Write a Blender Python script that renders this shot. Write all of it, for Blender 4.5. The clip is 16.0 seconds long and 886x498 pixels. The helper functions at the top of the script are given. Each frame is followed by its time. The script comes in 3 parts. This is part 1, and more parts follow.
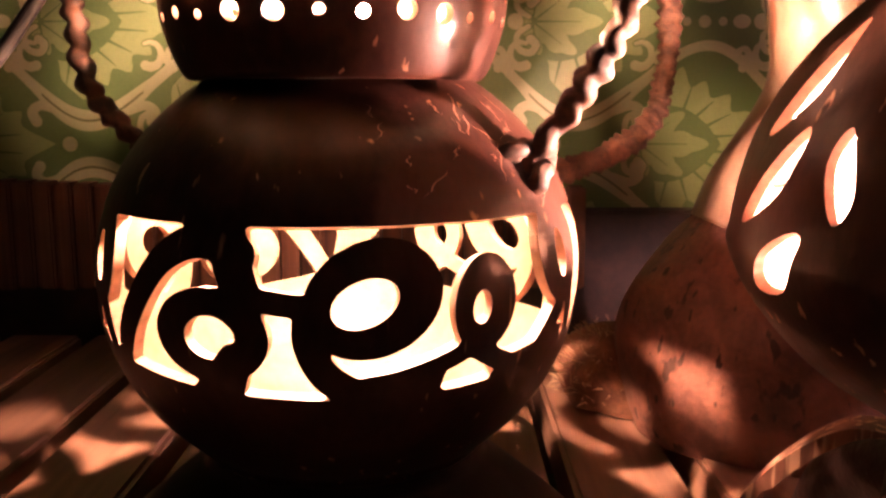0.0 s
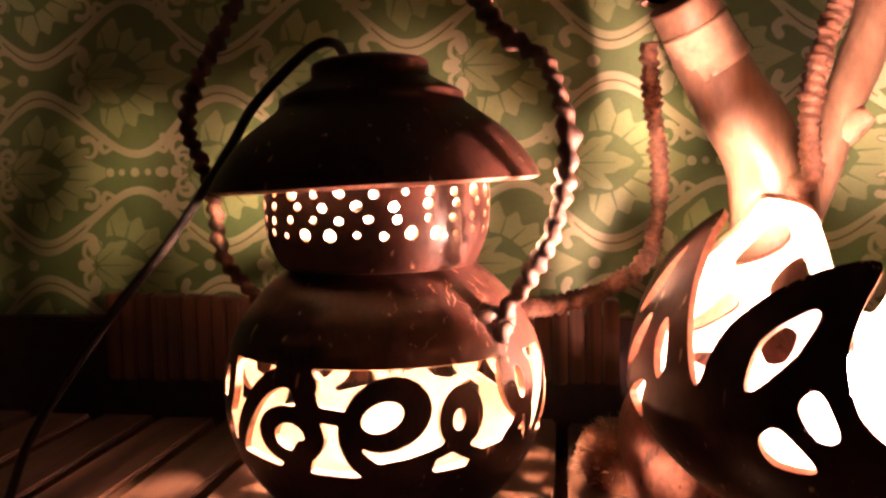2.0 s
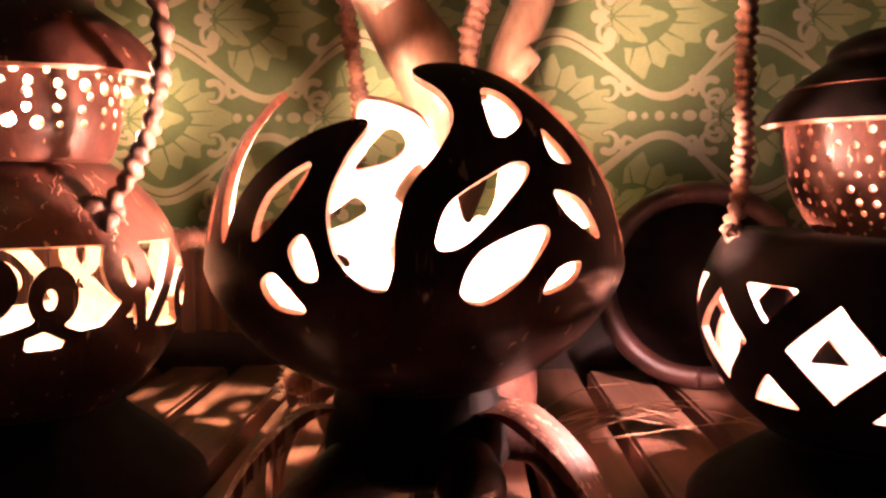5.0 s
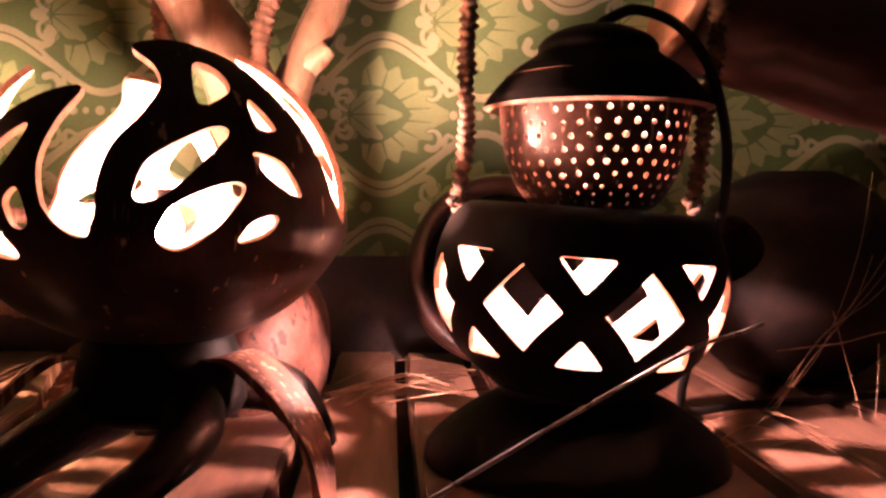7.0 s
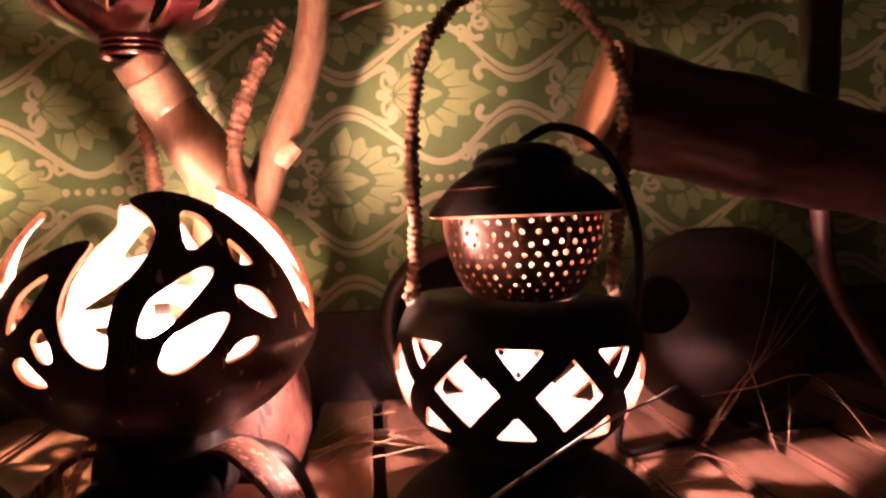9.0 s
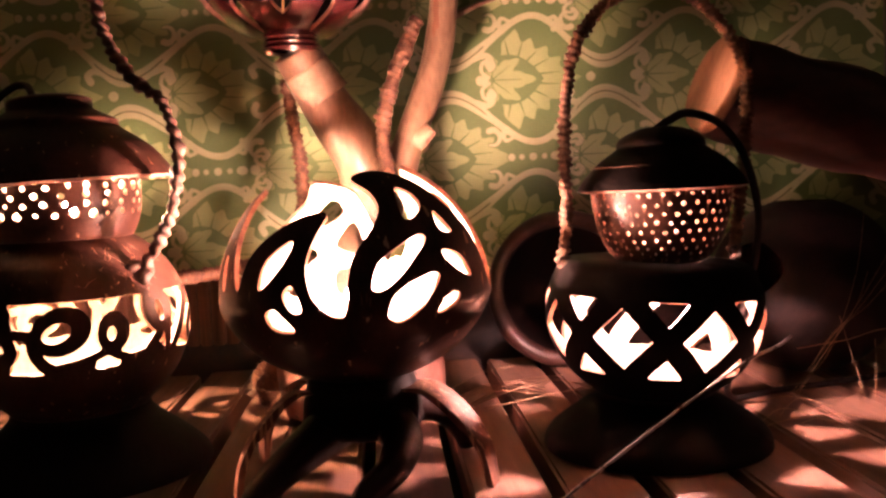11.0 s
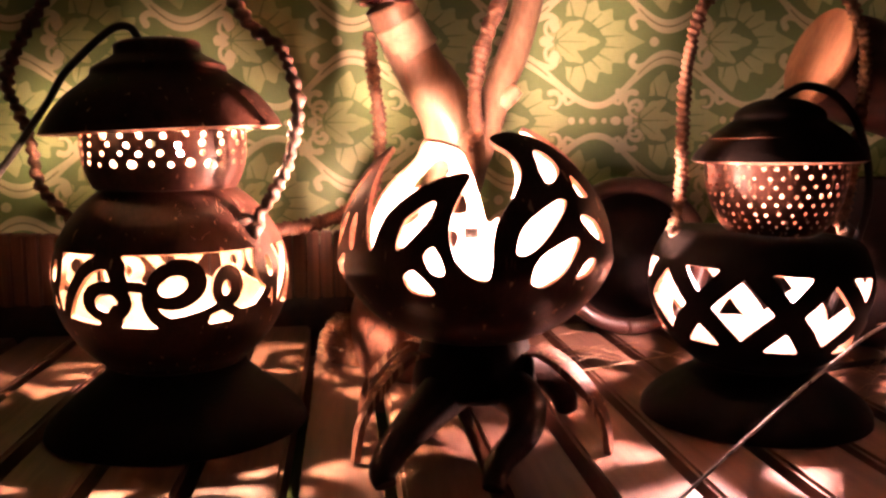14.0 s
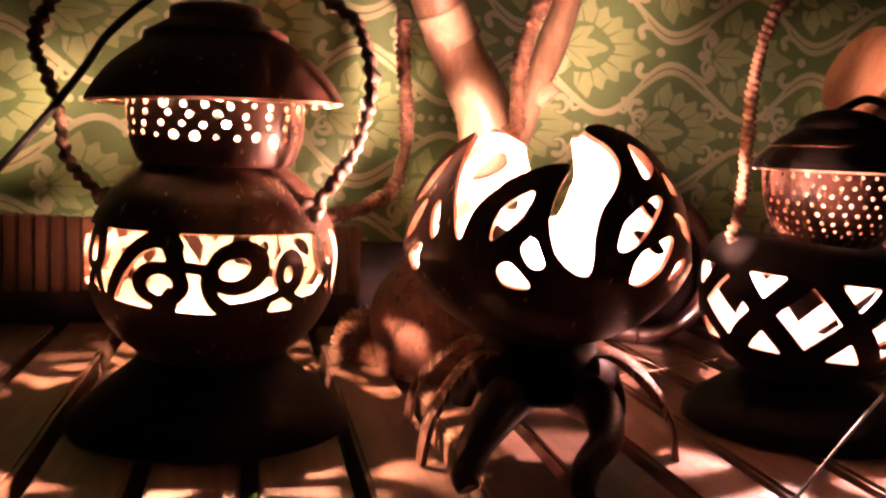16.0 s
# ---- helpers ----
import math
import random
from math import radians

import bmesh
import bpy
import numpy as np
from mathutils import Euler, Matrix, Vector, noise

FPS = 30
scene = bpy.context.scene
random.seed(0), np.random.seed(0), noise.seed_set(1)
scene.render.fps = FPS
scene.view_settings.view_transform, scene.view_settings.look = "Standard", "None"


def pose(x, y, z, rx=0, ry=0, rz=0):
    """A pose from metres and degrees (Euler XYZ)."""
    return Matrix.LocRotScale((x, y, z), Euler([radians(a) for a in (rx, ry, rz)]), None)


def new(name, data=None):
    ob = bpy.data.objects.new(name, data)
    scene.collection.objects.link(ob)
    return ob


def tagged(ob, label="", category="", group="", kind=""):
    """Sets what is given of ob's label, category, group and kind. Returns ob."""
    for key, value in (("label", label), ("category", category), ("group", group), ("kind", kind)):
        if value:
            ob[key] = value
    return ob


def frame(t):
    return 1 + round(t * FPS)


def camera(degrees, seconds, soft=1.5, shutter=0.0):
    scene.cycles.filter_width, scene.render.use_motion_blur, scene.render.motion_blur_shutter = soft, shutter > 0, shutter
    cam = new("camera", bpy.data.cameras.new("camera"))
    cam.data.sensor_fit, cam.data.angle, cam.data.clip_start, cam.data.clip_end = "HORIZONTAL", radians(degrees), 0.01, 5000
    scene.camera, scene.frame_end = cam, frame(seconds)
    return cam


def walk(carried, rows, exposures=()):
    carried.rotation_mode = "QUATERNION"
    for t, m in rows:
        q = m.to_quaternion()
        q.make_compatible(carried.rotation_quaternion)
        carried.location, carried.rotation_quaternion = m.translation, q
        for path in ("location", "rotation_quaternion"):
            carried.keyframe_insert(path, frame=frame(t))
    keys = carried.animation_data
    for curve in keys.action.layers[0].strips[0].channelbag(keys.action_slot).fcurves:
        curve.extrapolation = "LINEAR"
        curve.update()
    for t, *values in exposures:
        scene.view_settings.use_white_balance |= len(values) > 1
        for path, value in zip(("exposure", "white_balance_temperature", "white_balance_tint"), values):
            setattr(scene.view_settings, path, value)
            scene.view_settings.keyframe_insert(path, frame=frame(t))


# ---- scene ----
cam = camera(52.5, 16.0, soft=2.7)
METRES, EYE, TILT, LEAN, TURN = 0.66, 0.115, -9.5, 0.0, 0.0
ROWS = [
    (0.0, 0.0, 0.0, 0.0, 0.0, 0.0, -0.0),
    (0.5, -0.0014, -0.0571, 0.0006, 3.84, 0.88, 0.01),
    (1.0, 0.0103, -0.0983, 0.012, 6.18, 2.21, -0.07),
    (1.5, 0.0356, -0.1297, 0.0276, 7.35, 3.57, -0.08),
    (2.0, 0.0625, -0.1558, 0.0295, 7.85, 4.49, -0.15),
    (2.5, 0.0925, -0.1623, 0.0292, 7.86, 4.9, -0.23),
    (3.0, 0.118, -0.1636, 0.0187, 7.82, 4.93, -0.32),
    (3.5, 0.1498, -0.1589, 0.0083, 7.05, 4.94, -0.21),
    (4.0, 0.177, -0.155, -0.0042, 5.1, 4.88, 0.17),
    (6.5, 0.2749, -0.1969, -0.0634, -2.45, 6.45, -0.36),
    (7.0, 0.3096, -0.2091, -0.0657, -3.48, 6.48, 0.08),
    (7.5, 0.3378, -0.2204, -0.054, -4.31, 6.54, 0.47),
    (8.0, 0.3494, -0.2397, -0.0303, -4.22, 6.64, 1.62),
    (10.5, 0.2393, -0.3903, -0.0271, -4.04, 5.86, 3.83),
    (11.0, 0.2101, -0.3942, -0.0287, -3.48, 5.1, 3.47),
    (11.5, 0.1825, -0.3932, -0.027, -3.01, 4.22, 3.08),
    (12.0, 0.1592, -0.39, -0.0266, -2.39, 3.1, 3.04),
    (12.5, 0.144, -0.3886, -0.0266, -2.13, 2.56, 2.78),
    (13.0, 0.1302, -0.3835, -0.0249, -2.12, 2.49, 2.04),
    (13.5, 0.1139, -0.3811, -0.0226, -3.44, 2.35, 1.54),
    (14.0, 0.0977, -0.3749, -0.0194, -5.95, 2.31, 1.46),
    (14.5, 0.0692, -0.369, -0.0181, -8.72, 2.32, 0.73),
    (15.0, 0.0367, -0.3597, -0.0179, -10.16, 2.49, 0.39),
    (15.5, 0.011, -0.3461, -0.0224, -10.79, 2.5, 0.03),
    (16.0, -0.0127, -0.3274, -0.03, -12.15, 2.97, -0.82),
]
EXPOSE = [(0.0, 0.27), (2.0, 0.52), (3.5, 0.64), (4.0, 0.49), (6.5, 0.37), (7.0, 0.42), (8.0, 0.47), (10.5, 0.32), (11.5, 0.37), (12.5, 0.65), (14.5, 0.67), (15.5, 0.60), (16.0, 0.47)]
walk(cam, [(t, pose(0, 0, EYE, TILT, LEAN, TURN) @ pose(METRES * x, METRES * y, METRES * z, 90 + pitch, roll, yaw)) for t, x, y, z, yaw, pitch, roll in ROWS], EXPOSE)

# ---------------------------------------------------------------- world and exposure
world = bpy.data.worlds.new("night_room")
scene.world = world
world.use_nodes = True
world.node_tree.nodes["Background"].inputs[0].default_value = (1.0, 0.75, 0.55, 1)
world.node_tree.nodes["Background"].inputs[1].default_value = 0.004

rng = random.Random(7)


# ---------------------------------------------------------------- materials
def surface(name, c1, c2, scale=40.0, rough=0.5, bump=0.2, stretch=(1, 1, 1), fine=400.0, spec=0.5, coat=0.0,
            streak=None, vary=0.0, distort=0.6, bump_dist=0.0006):
    """A two-tone material with grain, blotches and fine relief, in object space."""
    m = bpy.data.materials.new(name)
    m.use_nodes = True
    nt = m.node_tree
    n, ln = nt.nodes, nt.links
    b = n["Principled BSDF"]
    tc = n.new("ShaderNodeTexCoord")
    mp = n.new("ShaderNodeMapping")
    mp.inputs["Scale"].default_value = stretch
    ln.new(tc.outputs["Object"], mp.inputs["Vector"])
    oi = n.new("ShaderNodeObjectInfo")
    shift = n.new("ShaderNodeVectorMath")
    shift.operation = "MULTIPLY_ADD"
    ln.new(oi.outputs["Random"], shift.inputs[0])
    shift.inputs[1].default_value = (3.1, 1.7, 2.3)
    ln.new(mp.outputs["Vector"], shift.inputs[2])
    n1 = n.new("ShaderNodeTexNoise")
    n1.inputs["Scale"].default_value = scale
    n1.inputs["Detail"].default_value = 5
    n1.inputs["Distortion"].default_value = distort
    n2 = n.new("ShaderNodeTexNoise")
    n2.inputs["Scale"].default_value = fine
    n2.inputs["Detail"].default_value = 3
    for k in (n1, n2):
        ln.new(shift.outputs[0], k.inputs["Vector"])
    ramp = n.new("ShaderNodeValToRGB")
    ramp.color_ramp.elements[0].position, ramp.color_ramp.elements[1].position = 0.33, 0.68
    ramp.color_ramp.elements[0].color = (*c1, 1)
    ramp.color_ramp.elements[1].color = (*c2, 1)
    mixv = n.new("ShaderNodeMath")
    mixv.operation = "MULTIPLY_ADD"
    ln.new(n2.outputs["Fac"], mixv.inputs[0])
    mixv.inputs[1].default_value = 0.35
    sub = n.new("ShaderNodeMath")
    sub.operation = "SUBTRACT"
    ln.new(n1.outputs["Fac"], sub.inputs[0])
    sub.inputs[1].default_value = 0.175
    ln.new(sub.outputs[0], mixv.inputs[2])
    ln.new(mixv.outputs[0], ramp.inputs["Fac"])
    col = ramp.outputs["Color"]
    if streak:
        w = n.new("ShaderNodeTexNoise")
        w.inputs["Scale"].default_value = streak[1]
        w.inputs["Detail"].default_value = 2
        sm = n.new("ShaderNodeMapping")
        sm.inputs["Scale"].default_value = streak[2]
        ln.new(shift.outputs[0], sm.inputs["Vector"])
        ln.new(sm.outputs["Vector"], w.inputs["Vector"])
        r2 = n.new("ShaderNodeValToRGB")
        r2.color_ramp.elements[0].position, r2.color_ramp.elements[1].position = streak[3], streak[3] + 0.05
        ln.new(w.outputs["Fac"], r2.inputs["Fac"])
        mx = n.new("ShaderNodeMix")
        mx.data_type = "RGBA"
        ln.new(r2.outputs["Color"], mx.inputs["Factor"])
        ln.new(col, mx.inputs["A"])
        mx.inputs["B"].default_value = (*streak[0], 1)
        col = mx.outputs["Result"]
    if vary:
        hs = n.new("ShaderNodeHueSaturation")
        ma = n.new("ShaderNodeMath")
        ma.operation = "MULTIPLY_ADD"
        ln.new(oi.outputs["Random"], ma.inputs[0])
        ma.inputs[1].default_value = vary
        ma.inputs[2].default_value = 1 - vary / 2
        ln.new(ma.outputs[0], hs.inputs["Value"])
        ln.new(col, hs.inputs["Color"])
        col = hs.outputs["Color"]
    ln.new(col, b.inputs["Base Color"])
    rr = n.new("ShaderNodeMapRange")
    ln.new(n1.outputs["Fac"], rr.inputs["Value"])
    rr.inputs["To Min"].default_value = max(0.05, rough - 0.15)
    rr.inputs["To Max"].default_value = min(1.0, rough + 0.15)
    ln.new(rr.outputs["Result"], b.inputs["Roughness"])
    b.inputs["Specular IOR Level"].default_value = spec
    b.inputs["Coat Weight"].default_value = coat
    b.inputs["Coat Roughness"].default_value = 0.14
    if bump:
        bp = n.new("ShaderNodeBump")
        bp.inputs["Strength"].default_value = bump
        bp.inputs["Distance"].default_value = bump_dist
        ln.new(mixv.outputs[0], bp.inputs["Height"])
        ln.new(bp.outputs["Normal"], b.inputs["Normal"])
    return m


def glow(name, colour, strength):
    m = bpy.data.materials.new(name)
    m.use_nodes = True
    nt = m.node_tree
    nt.nodes.remove(nt.nodes["Principled BSDF"])
    e = nt.nodes.new("ShaderNodeEmission")
    e.inputs["Color"].default_value = (*colour, 1)
    e.inputs["Strength"].default_value = strength
    nt.links.new(e.outputs[0], nt.nodes["Material Output"].inputs["Surface"])
    return m


SHELL = surface("coconut_shell", (0.017, 0.0065, 0.0048), (0.052, 0.020, 0.014), 60, 0.42, 0.35, (1, 1, 0.5), 500, 0.14, 0.15,
                streak=((0.38, 0.21, 0.13), 300, (1, 1, 0.10), 0.685))
SHELL_IN = surface("coconut_inside", (0.075, 0.048, 0.028), (0.165, 0.118, 0.075), 45, 0.6, 0.2, fine=300)
SHELL_PALE = surface("pale_coconut_inside", (0.24, 0.15, 0.105), (0.46, 0.34, 0.26), 45, 0.6, 0.2, fine=300)
SHELL_EDGE = surface("cut_shell_edge", (0.22, 0.10, 0.075), (0.46, 0.27, 0.20), 120, 0.5, 0.2)
BLACK = surface("black_lacquer", (0.0025, 0.002, 0.002), (0.007, 0.0045, 0.004), 70, 0.52, 0.2, spec=0.09)
CORD = surface("black_rubber", (0.006, 0.005, 0.005), (0.014, 0.010, 0.010), 90, 0.5, 0.1, spec=0.25)
ROPE = surface("wrapped_twine", (0.070, 0.030, 0.018), (0.215, 0.105, 0.062), 220, 0.75, 0.5, fine=900)
ROPE_DARK = surface("twisted_twine", (0.016, 0.0056, 0.0036), (0.088, 0.034, 0.018), 150, 0.7, 0.5, fine=900)
BRANCH = surface("peeled_branch", (0.092, 0.052, 0.031), (0.205, 0.134, 0.085), 34, 0.46, 0.45, (1, 1, 0.4), 300, 0.4, 0.12,
                 streak=((0.14, 0.06, 0.035), 120, (1, 1, 0.45), 0.635))
BARK = surface("dark_bark", (0.014, 0.006, 0.005), (0.055, 0.022, 0.017), 45, 0.5, 0.5, (1, 1, 1), 260, coat=0.25)
HUSK = surface("coir_husk", (0.10, 0.038, 0.022), (0.28, 0.125, 0.072), 70, 0.75, 0.9, (1, 1, 1), 600, bump_dist=0.0015)
PLANK = surface("worn_plank", (0.112, 0.052, 0.036), (0.275, 0.146, 0.100), 30, 0.55, 0.35, (1, 0.10, 1), 240, vary=0.35, distort=1.2)
STUMP = surface("root_wood", (0.095, 0.036, 0.028), (0.22, 0.092, 0.066), 60, 0.6, 0.8, (1, 1, 1), 350, bump_dist=0.0012,
                streak=((0.045, 0.018, 0.014), 170, (1, 1, 0.5), 0.60))
WALL_GREEN = surface("wallpaper_green", (0.098, 0.165, 0.055), (0.142, 0.214, 0.075), 14, 0.55, 0.12, fine=700)
WALL_PRINT = surface("wallpaper_print", (0.35, 0.375, 0.20), (0.45, 0.455, 0.265), 18, 0.5, 0.12, fine=700)
WALL_LEAF = surface("wallpaper_leaf", (0.235, 0.312, 0.125), (0.315, 0.378, 0.17), 16, 0.5, 0.12, fine=700)
WALL_LINE = surface("wallpaper_line", (0.10, 0.115, 0.04), (0.15, 0.16, 0.06), 18, 0.5, 0.1, fine=700)
SKIRT = surface("striped_wood", (0.060, 0.022, 0.013), (0.24, 0.105, 0.055), 90, 0.5, 0.3, (1, 1, 0.03), 300, vary=0.5)
# paleness raised so the unseen walls and ceiling return lamp light
BOUNCE_PLASTER = surface("bounce_plaster", (0.66, 0.60, 0.54), (0.76, 0.70, 0.63), 5, 0.9, 0.2, fine=60)
BOARD = surface("dark_floor", (0.045, 0.028, 0.020), (0.10, 0.062, 0.042), 12, 0.5, 0.2, (1, 0.1, 1), 90)
REDGLOSS = surface("oxblood_lacquer", (0.022, 0.004, 0.005), (0.055, 0.010, 0.011), 50, 0.2, 0.1, coat=0.8)
TAPE = surface("clear_tape", (0.19, 0.125, 0.082), (0.28, 0.195, 0.13), 60, 0.22, 0.1, coat=0.6)
STRAW = surface("pale_fibre", (0.30, 0.18, 0.115), (0.52, 0.35, 0.24), 90, 0.6, 0.1)
METAL = surface("dull_wire", (0.05, 0.04, 0.04), (0.12, 0.10, 0.09), 120, 0.3, 0.1, spec=0.8)
# near-black base colour holds the shade that lies over the unlit shells
SHADED_SHELL = surface("shaded_shell", (0.0045, 0.0027, 0.0024), (0.015, 0.0072, 0.006), 60, 0.6, 0.4, spec=0.15, coat=0.05)
LOG = surface("oiled_log", (0.024, 0.010, 0.008), (0.078, 0.031, 0.025), 38, 0.42, 0.4, (0.5, 1, 1), 260, coat=0.35)
LEGWOOD = surface("dark_polished_leg", (0.006, 0.003, 0.0026), (0.024, 0.010, 0.008), 60, 0.5, 0.6, spec=0.2, coat=0.18, bump_dist=0.0015)
LEGSHELL = surface("fibrous_shell", (0.085, 0.032, 0.022), (0.27, 0.112, 0.075), 110, 0.6, 0.6, (1, 1, 0.25), 420, coat=0.06,
                   streak=((0.50, 0.29, 0.20), 330, (1, 1, 0.25), 0.57))
GOLD = surface("gilt_metal", (0.50, 0.32, 0.10), (0.75, 0.52, 0.22), 200, 0.3, 0.1, spec=0.8)
CUPSHELL = surface("worn_cup_shell", (0.036, 0.013, 0.0095), (0.11, 0.046, 0.032), 55, 0.42, 0.5, (1, 1, 0.6), 420, 0.3, 0.2,
                   streak=((0.40, 0.22, 0.15), 420, (1, 1, 0.3), 0.64))
CUTWOOD = surface("cut_wood", (0.20, 0.085, 0.045), (0.34, 0.17, 0.09), 60, 0.6, 0.2, (1, 1, 0.4))
BULB_WARM = glow("warm_bulb", (1.0, 0.545, 0.35), 20500)
BULB_FLAME = glow("bright_warm_bulb", (1.0, 0.505, 0.40), 8200)
BULB_PALE = glow("pale_bulb", (1.0, 0.52, 0.47), 6600)


# ---------------------------------------------------------------- mesh helpers
def put_mesh(name, verts, faces, mats, slots=None, smooth=True, parent=None, label=""):
    me = bpy.data.meshes.new(name)
    me.from_pydata([tuple(v) for v in verts], [], faces)
    for m in mats if isinstance(mats, (list, tuple)) else [mats]:
        me.materials.append(m)
    if slots is not None:
        me.polygons.foreach_set("material_index", slots)
    me.polygons.foreach_set("use_smooth", [smooth] * len(me.polygons) if isinstance(smooth, bool) else smooth)
    me.update()
    ob = new(name, me)
    if parent:
        ob.parent = parent
    return tagged(ob, label)


def thing(name, at, label, category, group="", kind="", turn=(0, 0, 0)):
    ob = new(name)
    ob.empty_display_size = 0.01
    ob.matrix_world = pose(*at, *turn)
    return tagged(ob, label, category, group, kind)


def part(name, bm, material, parent, label="", smooth=True):
    me = bpy.data.meshes.new(name)
    bm.to_mesh(me)
    bm.free()
    me.materials.append(material)
    me.polygons.foreach_set("use_smooth", [smooth] * len(me.polygons))
    ob = new(name, me)
    ob.parent = parent
    return tagged(ob, label)


# signed distances on a plane: negative inside
def d_ell(X, Y, cx, cy, a, b, turn=0.0):
    c, s = math.cos(radians(turn)), math.sin(radians(turn))
    u, v = (X - cx) * c + (Y - cy) * s, -(X - cx) * s + (Y - cy) * c
    k = np.sqrt((u / a) ** 2 + (v / b) ** 2) + 1e-9
    return (k - 1) * k / (np.sqrt((u / a ** 2) ** 2 + (v / b ** 2) ** 2) + 1e-9)


def d_line(X, Y, pts, w0, w1=None):
    """A stroke through pts, of half width w0 that runs to w1."""
    w1 = w0 if w1 is None else w1
    best = np.full(X.shape, 1e9)
    n = len(pts) - 1
    for k in range(n):
        (x0, y0), (x1, y1) = pts[k], pts[k + 1]
        dx, dy = x1 - x0, y1 - y0
        h = np.clip(((X - x0) * dx + (Y - y0) * dy) / (dx * dx + dy * dy + 1e-12), 0, 1)
        w = w0 + (w1 - w0) * (k + h) / n
        best = np.minimum(best, np.hypot(X - x0 - h * dx, Y - y0 - h * dy) - w)
    return best


def d_poly(X, Y, pts, grow=0.0):
    d = np.full(X.shape, 1e9)
    inside = np.zeros(X.shape, bool)
    for (x0, y0), (x1, y1) in zip(pts, pts[1:] + pts[:1]):
        dx, dy = x1 - x0, y1 - y0
        h = np.clip(((X - x0) * dx + (Y - y0) * dy) / (dx * dx + dy * dy + 1e-12), 0, 1)
        d = np.minimum(d, np.hypot(X - x0 - h * dx, Y - y0 - h * dy))
        cross = ((y0 > Y) != (y1 > Y)) & (X < (x1 - x0) * (Y - y0) / (y1 - y0 + 1e-12) + x0)
        inside ^= cross
    return np.where(inside, -d, d) - grow


def bend(pts, n=8, closed=False):
    """A smooth line (Catmull-Rom) through pts."""
    p = [np.array(q, float) for q in pts]
    out = []
    m = len(p)
    for k in range(m if closed else m - 1):
        if closed:
            a, b, c, d = p[k - 1], p[k], p[(k + 1) % m], p[(k + 2) % m]
        else:
            a, b, c, d = p[max(k - 1, 0)], p[k], p[k + 1], p[min(k + 2, m - 1)]
        for i in range(n):
            t = i / n
            out.append(0.5 * (2 * b + (c - a) * t + (2 * a - 5 * b + 4 * c - d) * t * t + (3 * b - a - 3 * c + d) * t ** 3))
    if not closed:
        out.append(p[-1])
    return [tuple(q) for q in out]


def trace(F, wrap=False):
    """Polygons of the region F < 0 on a grid, cut smoothly along its edge."""
    nx, ny = F.shape
    per = nx - 1 if wrap else nx + 5
    ids, verts, faces = {}, [], []
    S = F < 0

    def corner(i, j):
        key = (0, i % per, j)
        if key not in ids:
            ids[key] = len(verts)
            verts.append((i, j))
        return ids[key]

    def cut(i0, j0, i1, j1):
        if (i1, j1) < (i0, j0):
            i0, j0, i1, j1 = i1, j1, i0, j0
        key = (1 if i1 > i0 else 2, i0 % per, j0)
        if key not in ids:
            a, b = F[i0, j0], F[i1, j1]
            t = min(max(a / (a - b), 0.03), 0.97)
            ids[key] = len(verts)
            verts.append((i0 + (i1 - i0) * t, j0 + (j1 - j0) * t))
        return ids[key]

    count = S[:-1, :-1].astype(int) + S[1:, :-1] + S[1:, 1:] + S[:-1, 1:]
    for i, j in zip(*np.nonzero(count)):
        i, j = int(i), int(j)
        cs = ((i, j), (i + 1, j), (i + 1, j + 1), (i, j + 1))
        poly = []
        for k in range(4):
            a, b = cs[k], cs[(k + 1) % 4]
            if S[a]:
                poly.append(corner(*a))
            if S[a] != S[b]:
                poly.append(cut(*a, *b))
        poly = [q for q, r in zip(poly, poly[1:] + poly[:1]) if q != r]
        if len(poly) > 2:
            faces.append(tuple(poly))
    return np.array(verts, float), faces


